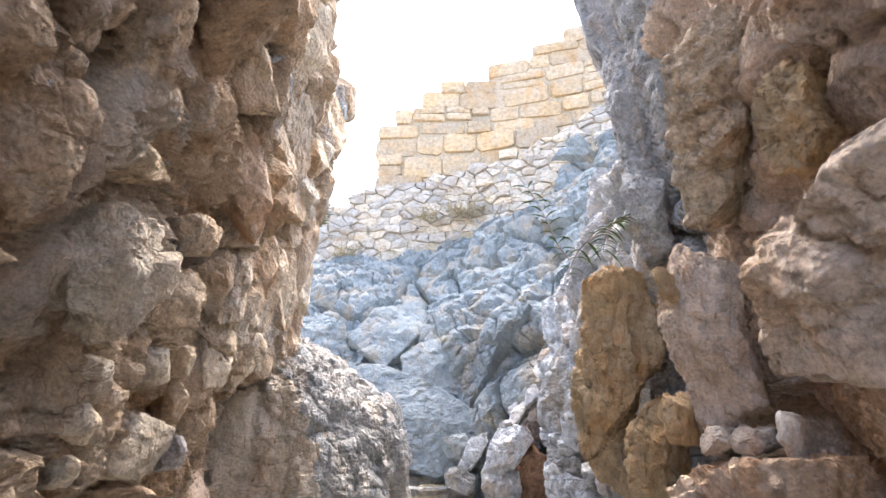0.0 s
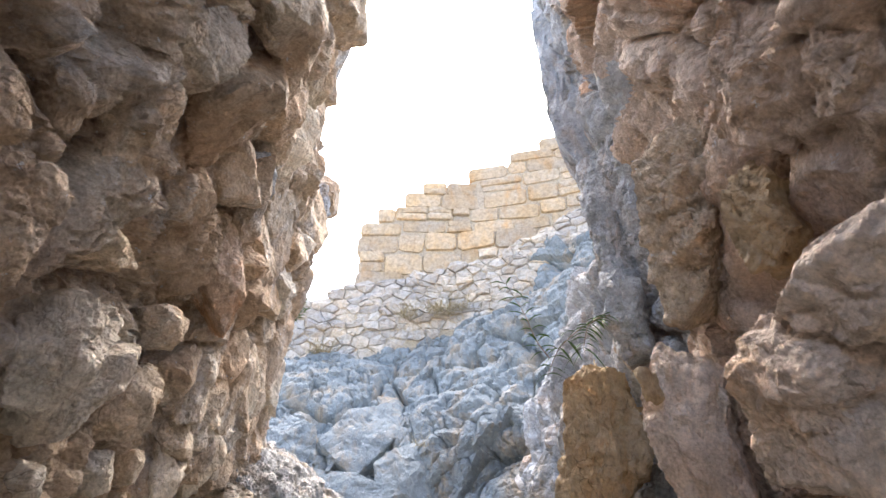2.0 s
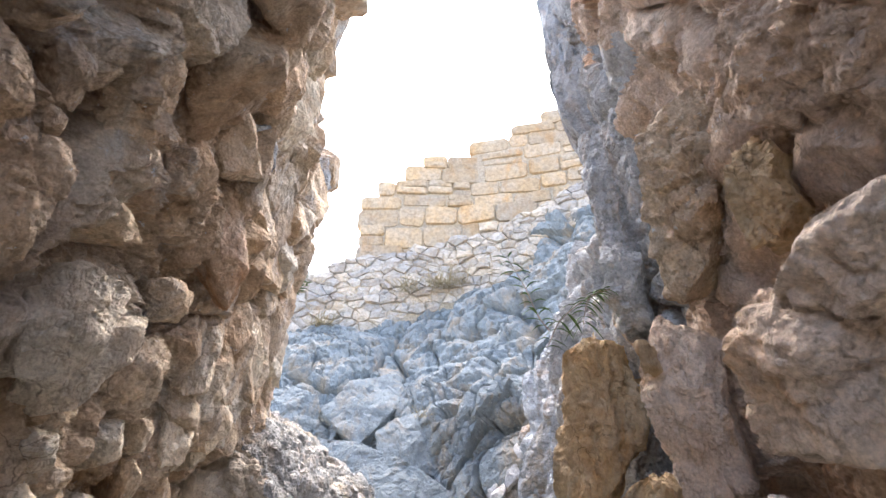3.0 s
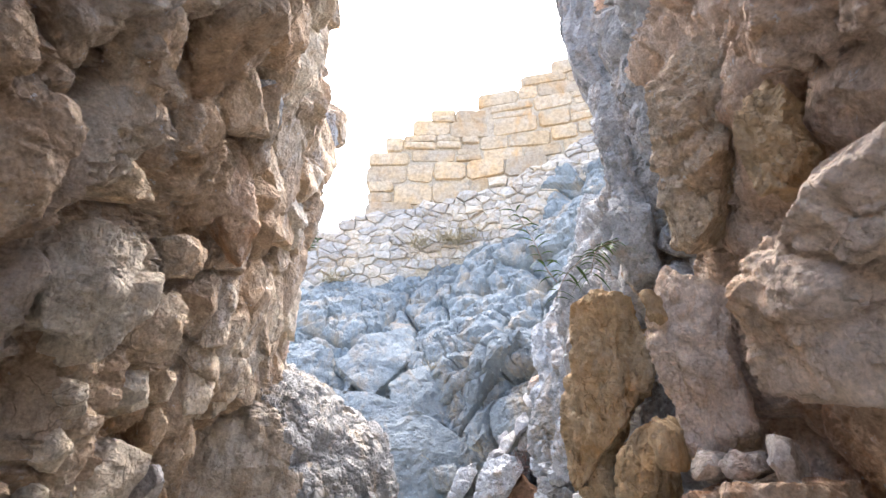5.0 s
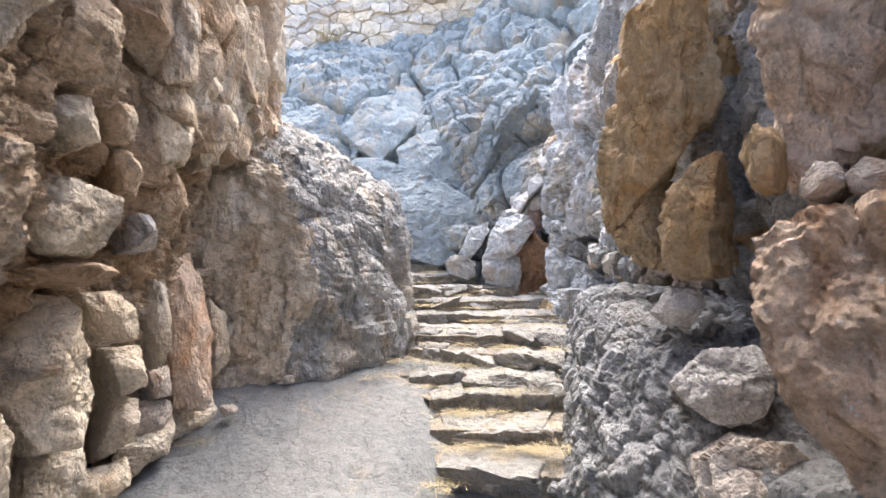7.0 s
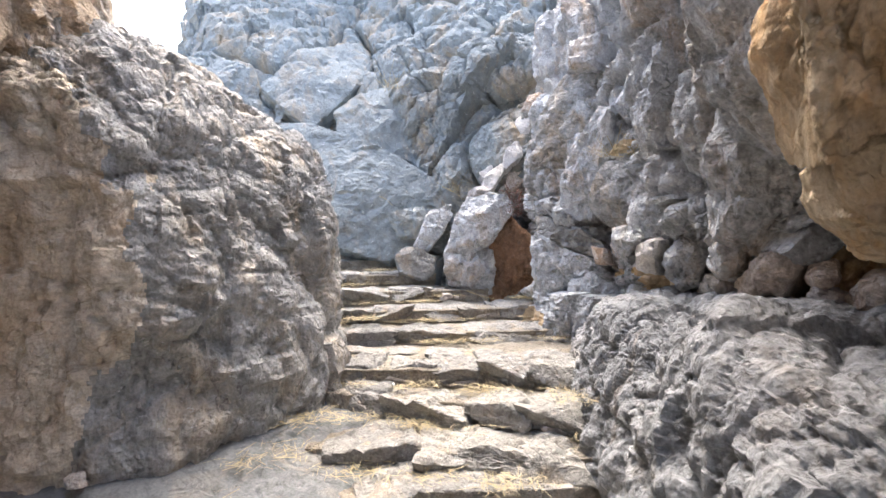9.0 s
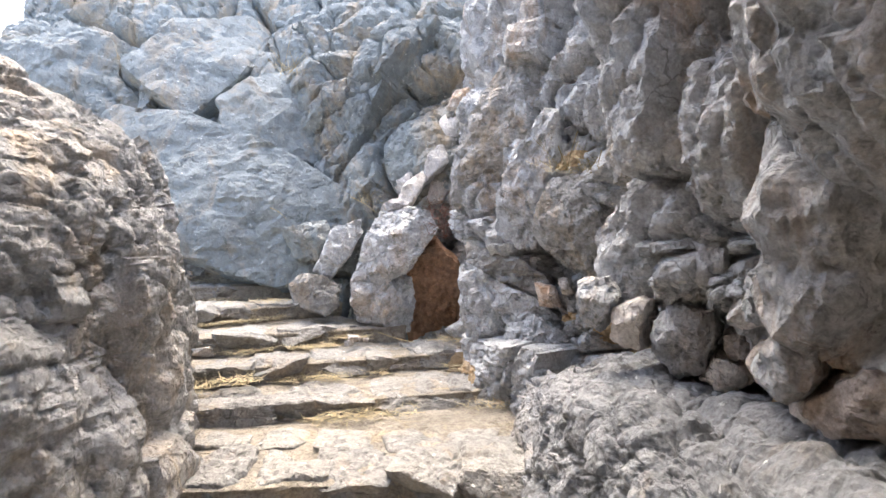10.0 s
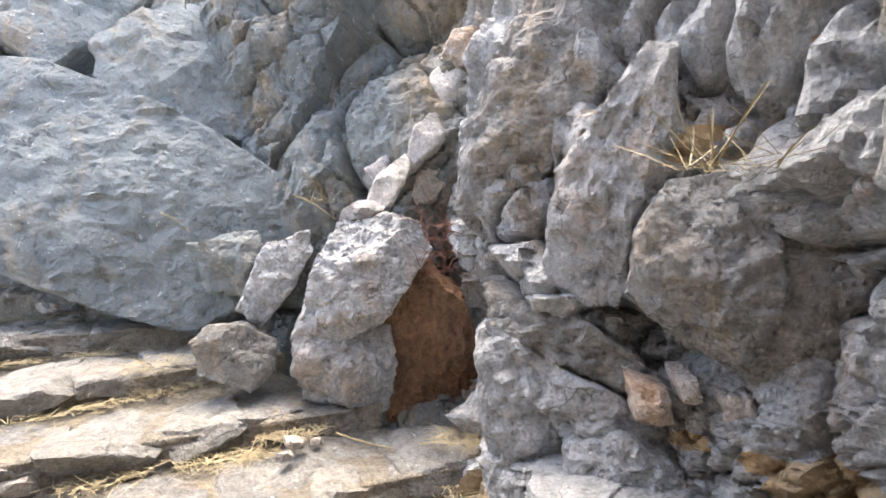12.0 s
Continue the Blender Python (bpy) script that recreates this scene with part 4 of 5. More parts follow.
tagged(slab_stone("wedged_stone", [(1.32, 10.50, 2.56), (1.52, 10.54, 2.68), (1.56, 10.52, 2.63), (1.40, 10.45, 2.42)], 0.35, 220, material=WHITE_STONE, level=4, rough=0.4, block=0.12), "pale buff stone wedged in a cleft", "stone", "stones wedged in the cleft")
slab_stone("stone", [(1.57, 9.19, 2.16), (1.60, 9.18, 2.50), (1.74, 9.09, 2.95), (1.87, 9.00, 3.29), (2.01, 8.91, 3.52), (2.66, 8.49, 3.41), (2.46, 8.62, 3.04), (2.26, 8.75, 2.73), (2.08, 8.86, 2.39), (1.87, 9.00, 2.09), (1.68, 9.12, 2.03)], 0.9, 221, material=PITTED, level=6, rough=0.35, block=0.4, parent=wall_grey)
slab_stone("stone", [(1.83, 8.59, 1.92), (1.90, 8.55, 2.39), (2.05, 8.45, 2.66), (2.23, 8.34, 2.93), (2.33, 8.27, 2.92), (2.34, 8.27, 2.59), (2.31, 8.28, 2.27), (2.24, 8.33, 2.00), (2.15, 8.39, 1.68), (1.94, 8.52, 1.70)], 0.7, 222, material=GREY, level=5, rough=0.4, parent=wall_grey)
slab_stone("stone", [(2.01, 8.21, 1.78), (2.09, 8.18, 2.05), (2.19, 8.14, 2.31), (2.32, 8.06, 2.34), (2.53, 7.91, 2.31), (2.69, 7.80, 2.27), (2.77, 7.73, 2.12), (2.72, 7.73, 1.78), (2.65, 7.74, 1.43), (2.49, 7.84, 1.37), (2.27, 8.01, 1.57)], 0.8, 223, material=PITTED, level=6, rough=0.35, block=0.35, parent=wall_grey)
# Set-back stone: the dark LEDGE colour stands in for the recess's shade.
slab_stone("stone", [(2.62, 8.69, 2.95), (2.87, 8.52, 3.04), (3.32, 8.22, 2.95), (3.37, 8.18, 2.68), (3.26, 8.26, 2.46), (2.97, 8.45, 2.33), (2.65, 8.66, 2.37)], 0.6, 224, material=LEDGE, level=5, rough=0.5, parent=wall_grey)
slab_stone("stone", [(1.65, 8.88, 1.51), (1.73, 8.83, 1.64), (1.85, 8.75, 1.41), (1.97, 8.67, 1.01), (2.02, 8.64, 0.67), (1.68, 8.86, 0.60), (1.66, 8.87, 1.15)], 0.6, 225, material=GREY, level=5, rough=0.55, parent=wall_grey)
slab_stone("stone", [(1.77, 5.82, 2.07), (1.82, 5.75, 2.25), (1.91, 5.58, 2.38), (2.00, 5.40, 2.36), (1.96, 5.36, 1.35), (1.88, 5.52, 1.34), (1.80, 5.70, 1.45), (1.75, 5.80, 1.62)], 0.6, 226, material=GREY, level=5, rough=0.55, parent=wall_grey)
slab_stone("stone", [(1.83, 6.94, 1.80), (1.92, 6.79, 2.08), (2.13, 6.54, 2.15), (2.21, 6.51, 1.79), (2.21, 6.55, 1.41), (2.02, 6.77, 1.44), (1.86, 6.93, 1.60)], 0.5, 227, material=GREY, level=5, rough=0.5, parent=wall_grey)
slab_stone("stone", [(2.00, 7.17, 2.37), (2.10, 7.27, 3.11), (2.31, 7.13, 3.44), (2.47, 6.87, 3.19), (2.35, 6.81, 2.48), (2.27, 6.81, 2.18), (2.05, 7.06, 2.18)], 0.6, 228, material=PITTED, level=5, rough=0.5, parent=wall_grey)
slab_stone("stone", [(1.96, 6.28, 1.64), (1.98, 6.27, 1.80), (2.07, 6.16, 1.74), (2.08, 6.15, 1.52), (2.01, 6.23, 1.45)], 0.35, 229, material=GREY, level=4, rough=0.4, parent=wall_grey)
slab_stone("stone", [(1.94, 6.24, 2.04), (1.95, 6.31, 2.58), (2.02, 6.25, 2.74), (2.13, 6.08, 2.68), (2.12, 6.05, 2.41), (2.04, 6.10, 2.05)], 0.6, 230, material=GREY, level=5, rough=0.5, parent=wall_grey)
slab_stone("stone", [(1.94, 6.00, 1.28), (1.96, 5.97, 1.37), (2.01, 5.87, 1.40), (2.01, 5.87, 1.30), (1.97, 5.95, 1.19)], 0.35, 233, material=LOOSE, level=4, rough=0.4, block=0.2, parent=wall_grey)
slab_stone("stone", [(1.99, 5.90, 1.30), (2.02, 5.85, 1.35), (2.09, 5.72, 1.33), (2.09, 5.72, 1.24), (2.01, 5.87, 1.19)], 0.35, 235, material=LOOSE, level=4, rough=0.4, block=0.2, parent=wall_grey)
slab_stone("stone", [(1.98, 6.12, 1.54), (2.02, 6.05, 1.57), (2.05, 5.99, 1.45), (2.04, 6.01, 1.38), (1.99, 6.10, 1.42)], 0.35, 237, material=WHITE_STONE, level=4, rough=0.4, block=0.2, parent=wall_grey)
slab_stone("stone", [(2.02, 5.86, 1.17), (2.09, 5.72, 1.25), (2.16, 5.60, 1.24), (2.16, 5.60, 0.93), (2.10, 5.72, 0.92), (2.03, 5.84, 1.00)], 0.35, 238, material=LOOSE, level=4, rough=0.4, block=0.2, parent=wall_grey)
slab_stone("stone", [(1.83, 5.67, 1.20), (1.90, 5.57, 1.34), (2.01, 5.40, 1.42), (2.03, 5.37, 1.35), (1.98, 5.44, 1.17), (1.88, 5.60, 1.13)], 0.35, 239, material=LOOSE, level=4, rough=0.4, block=0.2, parent=wall_grey)
slab_stone("stone", [(1.75, 5.80, 1.30), (1.79, 5.74, 1.45), (1.87, 5.61, 1.43), (1.88, 5.60, 1.32), (1.82, 5.69, 1.21)], 0.35, 240, material=GREY, level=4, rough=0.4, block=0.2, parent=wall_grey)
slab_stone("stone", [(2.02, 5.38, 1.23), (2.03, 5.36, 1.32), (2.08, 5.28, 1.33), (2.10, 5.27, 1.23), (2.05, 5.34, 1.18)], 0.35, 241, material=LOOSE, level=4, rough=0.4, block=0.2, parent=wall_grey)
slab_stone("stone", [(2.02, 5.38, 1.12), (2.06, 5.33, 1.23), (2.11, 5.25, 1.19), (2.10, 5.26, 1.11)], 0.35, 242, material=WHITE_STONE, level=4, rough=0.4, block=0.2, parent=wall_grey)
slab_stone("stone", [(2.10, 5.26, 1.14), (2.15, 5.18, 1.28), (2.24, 5.05, 1.31), (2.23, 5.05, 1.11), (2.15, 5.19, 1.06)], 0.35, 243, material=LOOSE, level=4, rough=0.4, block=0.2, parent=wall_grey)
slab_stone("stone", [(1.11, 2.66, 2.43), (1.18, 2.60, 2.65), (1.26, 2.53, 2.78), (1.45, 2.38, 2.57), (1.43, 2.39, 2.18), (1.42, 2.41, 1.82), (1.22, 2.56, 1.75), (1.15, 2.62, 2.10)], 0.6, 246, material=PALE, level=6, rough=0.35, block=0.5, parent=wall_right)
slab_stone("stone", [(1.10, 3.78, 2.95), (1.24, 3.72, 3.08), (1.53, 3.63, 3.00), (1.58, 3.64, 2.45), (1.52, 3.67, 2.24), (1.24, 3.79, 1.88), (1.02, 3.87, 1.64)], 0.7, 247, material=OCHRE, level=6, rough=0.45, parent=wall_right)
slab_stone("stone", [(1.10, 4.10, 1.62), (1.25, 4.02, 1.81), (1.39, 3.94, 1.94), (1.41, 3.94, 1.66), (1.37, 3.98, 1.34), (1.25, 4.04, 1.36), (1.13, 4.09, 1.48)], 0.5, 248, material=OCHRE, level=6, rough=0.35, parent=wall_right)
slab_stone("stone", [(1.12, 3.65, 1.62), (1.18, 3.60, 1.82), (1.30, 3.49, 2.00), (1.37, 3.43, 2.05), (1.36, 3.43, 1.33), (1.22, 3.56, 1.31), (1.14, 3.63, 1.38)], 0.6, 249, material=OCHRE, level=6, rough=0.35, parent=wall_right)
slab_stone("stone", [(1.06, 4.09, 1.60), (0.95, 4.10, 1.96), (1.03, 4.01, 2.47), (1.47, 3.81, 2.34), (1.37, 3.90, 1.95), (1.21, 3.99, 1.76)], 0.5, 250, material=OCHRE, level=6, rough=0.45, parent=wall_right)
slab_stone("stone", [(1.05, 1.40, 2.92), (1.10, 1.31, 2.95), (1.14, 1.30, 2.84), (1.18, 1.34, 2.65), (1.16, 1.43, 2.54), (1.11, 1.51, 2.55), (1.06, 1.52, 2.67)], 0.35, 251, material=OCHRE, level=6, rough=0.4, block=0.25, parent=wall_right)
slab_stone("stone", [(1.11, 2.10, 3.66), (1.27, 1.80, 3.77), (1.38, 1.79, 3.49), (1.39, 1.97, 3.13), (1.36, 2.17, 2.86), (1.28, 2.36, 2.74), (1.21, 2.40, 2.82), (1.15, 2.27, 3.23)], 0.6, 252, material=BROWN, level=6, rough=0.5, parent=wall_right)
slab_stone("stone", [(0.86, 2.32, 1.54), (0.95, 2.22, 1.64), (1.08, 2.08, 1.66), (1.31, 1.84, 1.66), (1.29, 1.85, 0.75), (1.07, 2.09, 0.73), (0.96, 2.21, 0.99), (0.88, 2.29, 1.31)], 0.7, 254, material=PINK, level=6, rough=0.65, block=0.4, parent=wall_right)
slab_stone("stone", [(1.15, 2.46, 1.74), (1.18, 2.43, 1.81), (1.24, 2.38, 1.79), (1.25, 2.36, 1.71), (1.22, 2.39, 1.66), (1.16, 2.45, 1.67)], 0.3, 255, material=LOOSE, level=4, rough=0.35, block=0.2, parent=wall_right)
slab_stone("stone", [(1.24, 2.37, 1.73), (1.28, 2.33, 1.79), (1.37, 2.26, 1.77), (1.38, 2.25, 1.70), (1.32, 2.30, 1.67), (1.26, 2.35, 1.68)], 0.3, 256, material=LOOSE, level=4, rough=0.35, block=0.2, parent=wall_right)
slab_stone("stone", [(1.35, 2.22, 1.74), (1.37, 2.20, 1.84), (1.42, 2.15, 1.81), (1.43, 2.14, 1.63), (1.39, 2.18, 1.63)], 0.3, 257, material=WHITE_STONE, level=4, rough=0.35, block=0.2, parent=wall_right)
slab_stone("stone", [(1.01, 2.59, 1.85), (1.06, 2.54, 1.97), (1.10, 2.50, 1.89), (1.10, 2.50, 1.70), (1.04, 2.56, 1.70)], 0.3, 258, material=OCHRE, level=4, rough=0.35, block=0.2, parent=wall_right)
slab_stone("stone", [(1.07, 2.53, 2.59), (1.13, 2.47, 2.59), (1.15, 2.46, 2.44), (1.10, 2.51, 2.41)], 0.3, 259, material=OCHRE, level=4, rough=0.35, block=0.2, parent=wall_right)
tagged(slab_stone("boulder", [(1.10, 3.23, 0.85), (1.25, 3.21, 1.00), (1.47, 3.14, 1.06), (1.53, 3.08, 0.90), (1.45, 3.06, 0.74), (1.31, 3.09, 0.68), (1.19, 3.16, 0.71)], 0.5, 260, material=WHITE_STONE, level=6, rough=0.35, block=0.25), "pale angular boulder lodged against the reddish rock", "boulder")
tagged(slab_stone("boulder", [(1.18, 3.72, 1.14), (1.27, 3.70, 1.27), (1.44, 3.64, 1.29), (1.46, 3.61, 1.19), (1.38, 3.62, 1.07), (1.26, 3.67, 1.07)], 0.4, 261, material=WHITE_STONE, level=6, rough=0.3, block=0.2), "small cream-coloured boulder on the grey ledge", "boulder")
tagged(slab_stone("boulder", [(1.10, 2.94, 0.59), (1.24, 2.92, 0.70), (1.42, 2.85, 0.69), (1.53, 2.76, 0.58), (1.50, 2.68, 0.35), (1.10, 2.82, 0.29)], 0.6, 262, material=LOOSE, level=6, rough=0.35, block=0.3), "grey-buff boulder lying against the foot of the rock wall", "boulder")
slab_stone("stone", [(-2.02, 5.31, 2.85), (-2.00, 5.41, 3.46), (-1.81, 5.70, 3.64), (-1.75, 5.71, 3.08), (-1.86, 5.51, 2.72)], 0.6, 299, material=BUFF, level=5, rough=0.38, block=0.28, parent=wall_left)
slab_stone("stone", [(-2.04, 6.53, 3.10), (-2.04, 6.64, 3.86), (-1.91, 6.83, 4.01), (-1.84, 6.84, 3.41), (-1.91, 6.70, 3.07)], 0.6, 301, material=PINK, level=4, rough=0.38, block=0.28, parent=wall_left)
slab_stone("stone", [(1.62, 8.87, 1.77), (2.00, 8.63, 1.67), (2.29, 8.44, 1.46), (2.41, 8.37, 1.24), (2.18, 8.51, 1.28), (1.84, 8.73, 1.46), (1.65, 8.86, 1.59)], 0.5, 310, material=STEP, level=5, rough=0.9, block=0.16, parent=wall_grey)
slab_stone("stone", [(1.71, 8.78, 1.50), (1.89, 8.66, 1.43), (2.21, 8.45, 1.26), (2.52, 8.25, 0.99), (2.38, 8.34, 0.80), (1.99, 8.59, 0.99), (1.80, 8.72, 1.25)], 0.5, 311, material=GREY, level=5, rough=0.6, block=0.25, parent=wall_grey)
slab_stone("stone", [(1.93, 8.50, 1.04), (2.14, 8.36, 1.10), (2.38, 8.21, 0.98), (2.46, 8.15, 0.77), (1.91, 8.51, 0.65)], 0.5, 312, material=GREY, level=5, rough=0.5, block=0.25, parent=wall_grey)
slab_stone("stone", [(2.27, 8.17, 1.43), (2.34, 8.12, 1.45), (2.39, 8.10, 1.31), (2.30, 8.15, 1.31)], 0.3, 313, material=LOOSE, level=4, rough=0.35, block=0.2, parent=wall_grey)
slab_stone("stone", [(2.41, 8.08, 1.39), (2.50, 8.02, 1.39), (2.58, 7.97, 1.19), (2.51, 8.02, 1.12), (2.43, 8.07, 1.24)], 0.3, 314, material=LOOSE, level=4, rough=0.35, block=0.2, parent=wall_grey)
slab_stone("stone", [(2.56, 7.98, 1.15), (2.66, 7.92, 1.24), (2.78, 7.84, 1.11), (2.78, 7.84, 0.94), (2.60, 7.96, 0.91)], 0.3, 315, material=LOOSE, level=4, rough=0.35, block=0.2, parent=wall_grey)
slab_stone("stone", [(2.79, 7.84, 1.18), (2.89, 7.77, 1.24), (2.95, 7.73, 1.02), (2.80, 7.83, 0.97)], 0.3, 316, material=LOOSE, level=4, rough=0.35, block=0.2, parent=wall_grey)
slab_stone("stone", [(2.10, 8.28, 1.42), (2.26, 8.18, 1.39), (2.30, 8.16, 1.20), (2.14, 8.25, 1.22)], 0.3, 317, material=LOOSE, level=4, rough=0.35, block=0.2, parent=wall_grey)
slab_stone("stone", [(1.69, 4.28, 11.76), (1.35, 4.09, 8.08), (1.35, 3.85, 5.67), (1.50, 3.73, 5.27), (1.82, 3.53, 5.01), (2.32, 3.31, 5.58), (3.36, 3.09, 9.10)], 0.7, 320, material=GREY, level=6, rough=0.45, block=0.4, parent=wall_right)
slab_stone("stone", [(1.43, 3.68, 5.33), (1.42, 3.59, 4.44), (1.45, 3.52, 3.86), (1.64, 3.39, 3.68), (1.79, 3.36, 4.15), (1.83, 3.42, 4.98)], 0.7, 321, material=GREY, level=6, rough=0.45, block=0.3, parent=wall_right)
slab_stone("stone", [(1.40, 3.50, 3.90), (1.35, 3.46, 3.32), (1.43, 3.40, 3.07), (1.61, 3.30, 3.12), (1.68, 3.31, 3.58), (1.62, 3.37, 3.82)], 0.6, 322, material=GREY, level=5, rough=0.45, block=0.3, parent=wall_right)
slab_stone("stone", [(-1.68, 2.29, 2.45), (-1.59, 2.42, 2.63), (-1.44, 2.66, 2.73), (-1.43, 2.68, 2.52), (-1.50, 2.58, 2.33), (-1.55, 2.50, 2.19), (-1.61, 2.41, 2.15), (-1.68, 2.30, 2.19)], 0.6, 331, material=BUFF, level=6, rough=0.3, block=0.32, parent=wall_left)
slab_stone("stone", [(-1.71, 3.09, 2.73), (-1.63, 3.20, 2.84), (-1.57, 3.28, 2.82), (-1.58, 3.28, 2.66), (-1.55, 3.33, 2.39), (-1.65, 3.19, 2.32), (-1.79, 3.00, 2.29), (-1.85, 2.92, 2.33)], 0.6, 332, material=BROWN, level=5, rough=0.3, block=0.30, parent=wall_left)
slab_stone("stone", [(-1.70, 2.46, 2.11), (-1.64, 2.55, 2.13), (-1.59, 2.61, 1.97), (-1.62, 2.56, 1.93), (-1.68, 2.48, 1.94)], 0.6, 333, material=BUFF, level=5, rough=0.3, block=0.14, parent=wall_left)
slab_stone("stone", [(-1.81, 3.05, 2.19), (-1.75, 3.15, 2.29), (-1.68, 3.24, 2.30), (-1.65, 3.27, 2.09), (-1.71, 3.18, 2.04), (-1.79, 3.08, 2.11)], 0.6, 334, material=BUFF, level=5, rough=0.3, block=0.14, parent=wall_left)
slab_stone("stone", [(-1.97, 3.05, 1.97), (-1.88, 3.17, 1.92), (-1.76, 3.37, 2.01), (-1.69, 3.42, 1.82), (-1.67, 3.43, 1.66), (-1.73, 3.32, 1.50), (-1.86, 3.14, 1.53), (-1.93, 3.04, 1.62)], 0.6, 335, material=BUFF, level=5, rough=0.3, block=0.28, parent=wall_left)
slab_stone("stone", [(-1.75, 2.47, 1.92), (-1.69, 2.56, 1.89), (-1.65, 2.62, 1.82), (-1.62, 2.65, 1.69), (-1.68, 2.55, 1.71), (-1.74, 2.46, 1.76)], 0.6, 336, material=BUFF, level=5, rough=0.3, block=0.14, parent=wall_left)
slab_stone("stone", [(-1.79, 2.57, 1.67), (-1.73, 2.67, 1.67), (-1.70, 2.70, 1.59), (-1.71, 2.65, 1.51), (-1.77, 2.57, 1.53)], 0.6, 337, material=BUFF, level=4, rough=0.3, block=0.14, parent=wall_left)
slab_stone("stone", [(-1.86, 3.59, 2.36), (-1.76, 3.73, 2.40), (-1.75, 3.73, 2.18), (-1.84, 3.61, 2.16)], 0.6, 338, material=BROWN, level=4, rough=0.3, block=0.14, parent=wall_left)
slab_stone("stone", [(-1.93, 3.75, 2.15), (-1.84, 3.88, 2.17), (-1.80, 3.88, 1.87), (-1.89, 3.77, 1.89)], 0.6, 339, material=BROWN, level=4, rough=0.3, block=0.16, parent=wall_left)
slab_stone("stone", [(-1.99, 4.24, 2.61), (-1.86, 4.41, 2.68), (-1.78, 4.49, 2.46), (-1.82, 4.42, 2.18), (-1.93, 4.29, 2.14), (-1.97, 4.24, 2.36)], 0.6, 340, material=BUFF, level=5, rough=0.3, block=0.30, parent=wall_left)
slab_stone("stone", [(-2.08, 4.42, 2.18), (-1.94, 4.59, 2.11), (-1.90, 4.60, 1.84), (-2.01, 4.46, 1.83)], 0.6, 341, material=BROWN, level=4, rough=0.3, block=0.19, parent=wall_left)
slab_stone("stone", [(-2.05, 4.13, 1.79), (-1.95, 4.25, 1.79), (-1.91, 4.26, 1.56), (-2.01, 4.13, 1.56)], 0.6, 342, material=WHITE_STONE, level=4, rough=0.3, block=0.14, parent=wall_left)
slab_stone("stone", [(-2.38, 5.21, 1.46), (-2.26, 5.40, 1.56), (-2.10, 5.40, 1.01), (-2.03, 5.23, 0.30), (-2.04, 5.15, 0.14), (-2.20, 4.99, 0.21), (-2.32, 5.07, 0.85)], 0.6, 343, material=PINK, level=5, rough=0.3, block=0.40, parent=wall_left)
slab_stone("stone", [(-2.29, 5.72, 1.10), (-2.11, 5.86, 0.90), (-2.07, 5.76, 0.50), (-2.15, 5.60, 0.31), (-2.23, 5.66, 0.76)], 0.6, 344, material=BUFF, level=4, rough=0.3, block=0.40, parent=wall_left)
slab_stone("stone", [(-2.12, 3.27, 1.32), (-1.98, 3.47, 1.33), (-1.90, 3.50, 1.09), (-1.82, 3.48, 0.77), (-1.82, 3.37, 0.51), (-1.93, 3.21, 0.54), (-2.06, 3.14, 0.80), (-2.14, 3.14, 1.10)], 0.6, 345, material=BUFF, level=6, rough=0.3, block=0.40, parent=wall_left)
slab_stone("stone", [(-2.14, 3.76, 1.31), (-2.02, 3.93, 1.29), (-1.94, 3.99, 1.17), (-1.90, 3.97, 0.98), (-2.02, 3.82, 1.01), (-2.08, 3.79, 1.12)], 0.6, 346, material=BUFF, level=5, rough=0.3, block=0.18, parent=wall_left)
slab_stone("stone", [(-2.29, 4.19, 0.91), (-2.13, 4.39, 0.87), (-2.08, 4.34, 0.58), (-2.17, 4.20, 0.53)], 0.6, 347, material=BUFF, level=4, rough=0.3, block=0.21, parent=wall_left)
slab_stone("stone", [(-1.80, 2.48, 1.50), (-1.73, 2.58, 1.47), (-1.71, 2.56, 1.33), (-1.78, 2.46, 1.32)], 0.6, 348, material=BUFF, level=4, rough=0.3, block=0.14, parent=wall_left)
slab_stone("stone", [(-1.90, 2.62, 1.33), (-1.82, 2.70, 1.22), (-1.78, 2.68, 1.01), (-1.80, 2.59, 0.87), (-1.87, 2.54, 1.02)], 0.6, 349, material=BUFF, level=5, rough=0.3, block=0.25, parent=wall_left)
slab_stone("stone", [(-2.08, 2.75, 0.92), (-1.97, 2.93, 0.92), (-1.86, 2.99, 0.68), (-1.81, 2.92, 0.41), (-2.00, 2.67, 0.53)], 0.6, 350, material=BUFF, level=6, rough=0.3, block=0.28, parent=wall_left)
slab_stone("stone", [(-2.28, 3.52, 0.43), (-2.11, 3.73, 0.38), (-2.05, 3.71, 0.17), (-2.09, 3.59, 0.06), (-2.24, 3.43, 0.17)], 0.6, 351, material=BUFF, level=5, rough=0.3, block=0.20, parent=wall_left)
slab_stone("stone", [(-2.35, 4.77, 0.61), (-2.24, 4.91, 0.60), (-2.16, 4.91, 0.38), (-2.26, 4.77, 0.35)], 0.6, 352, material=LOOSE, level=4, rough=0.3, block=0.14, parent=wall_left)
slab_stone("stone", [(-2.42, 4.72, 0.35), (-2.21, 4.97, 0.32), (-2.18, 4.94, 0.15), (-2.32, 4.70, 0.05), (-2.40, 4.65, 0.18)], 0.6, 353, material=LOOSE, level=4, rough=0.3, block=0.18, parent=wall_left)
slab_stone("stone", [(-2.33, 4.34, 0.54), (-2.21, 4.47, 0.46), (-2.18, 4.37, 0.19), (-2.29, 4.17, 0.10)], 0.6, 354, material=BUFF, level=4, rough=0.3, block=0.24, parent=wall_left)
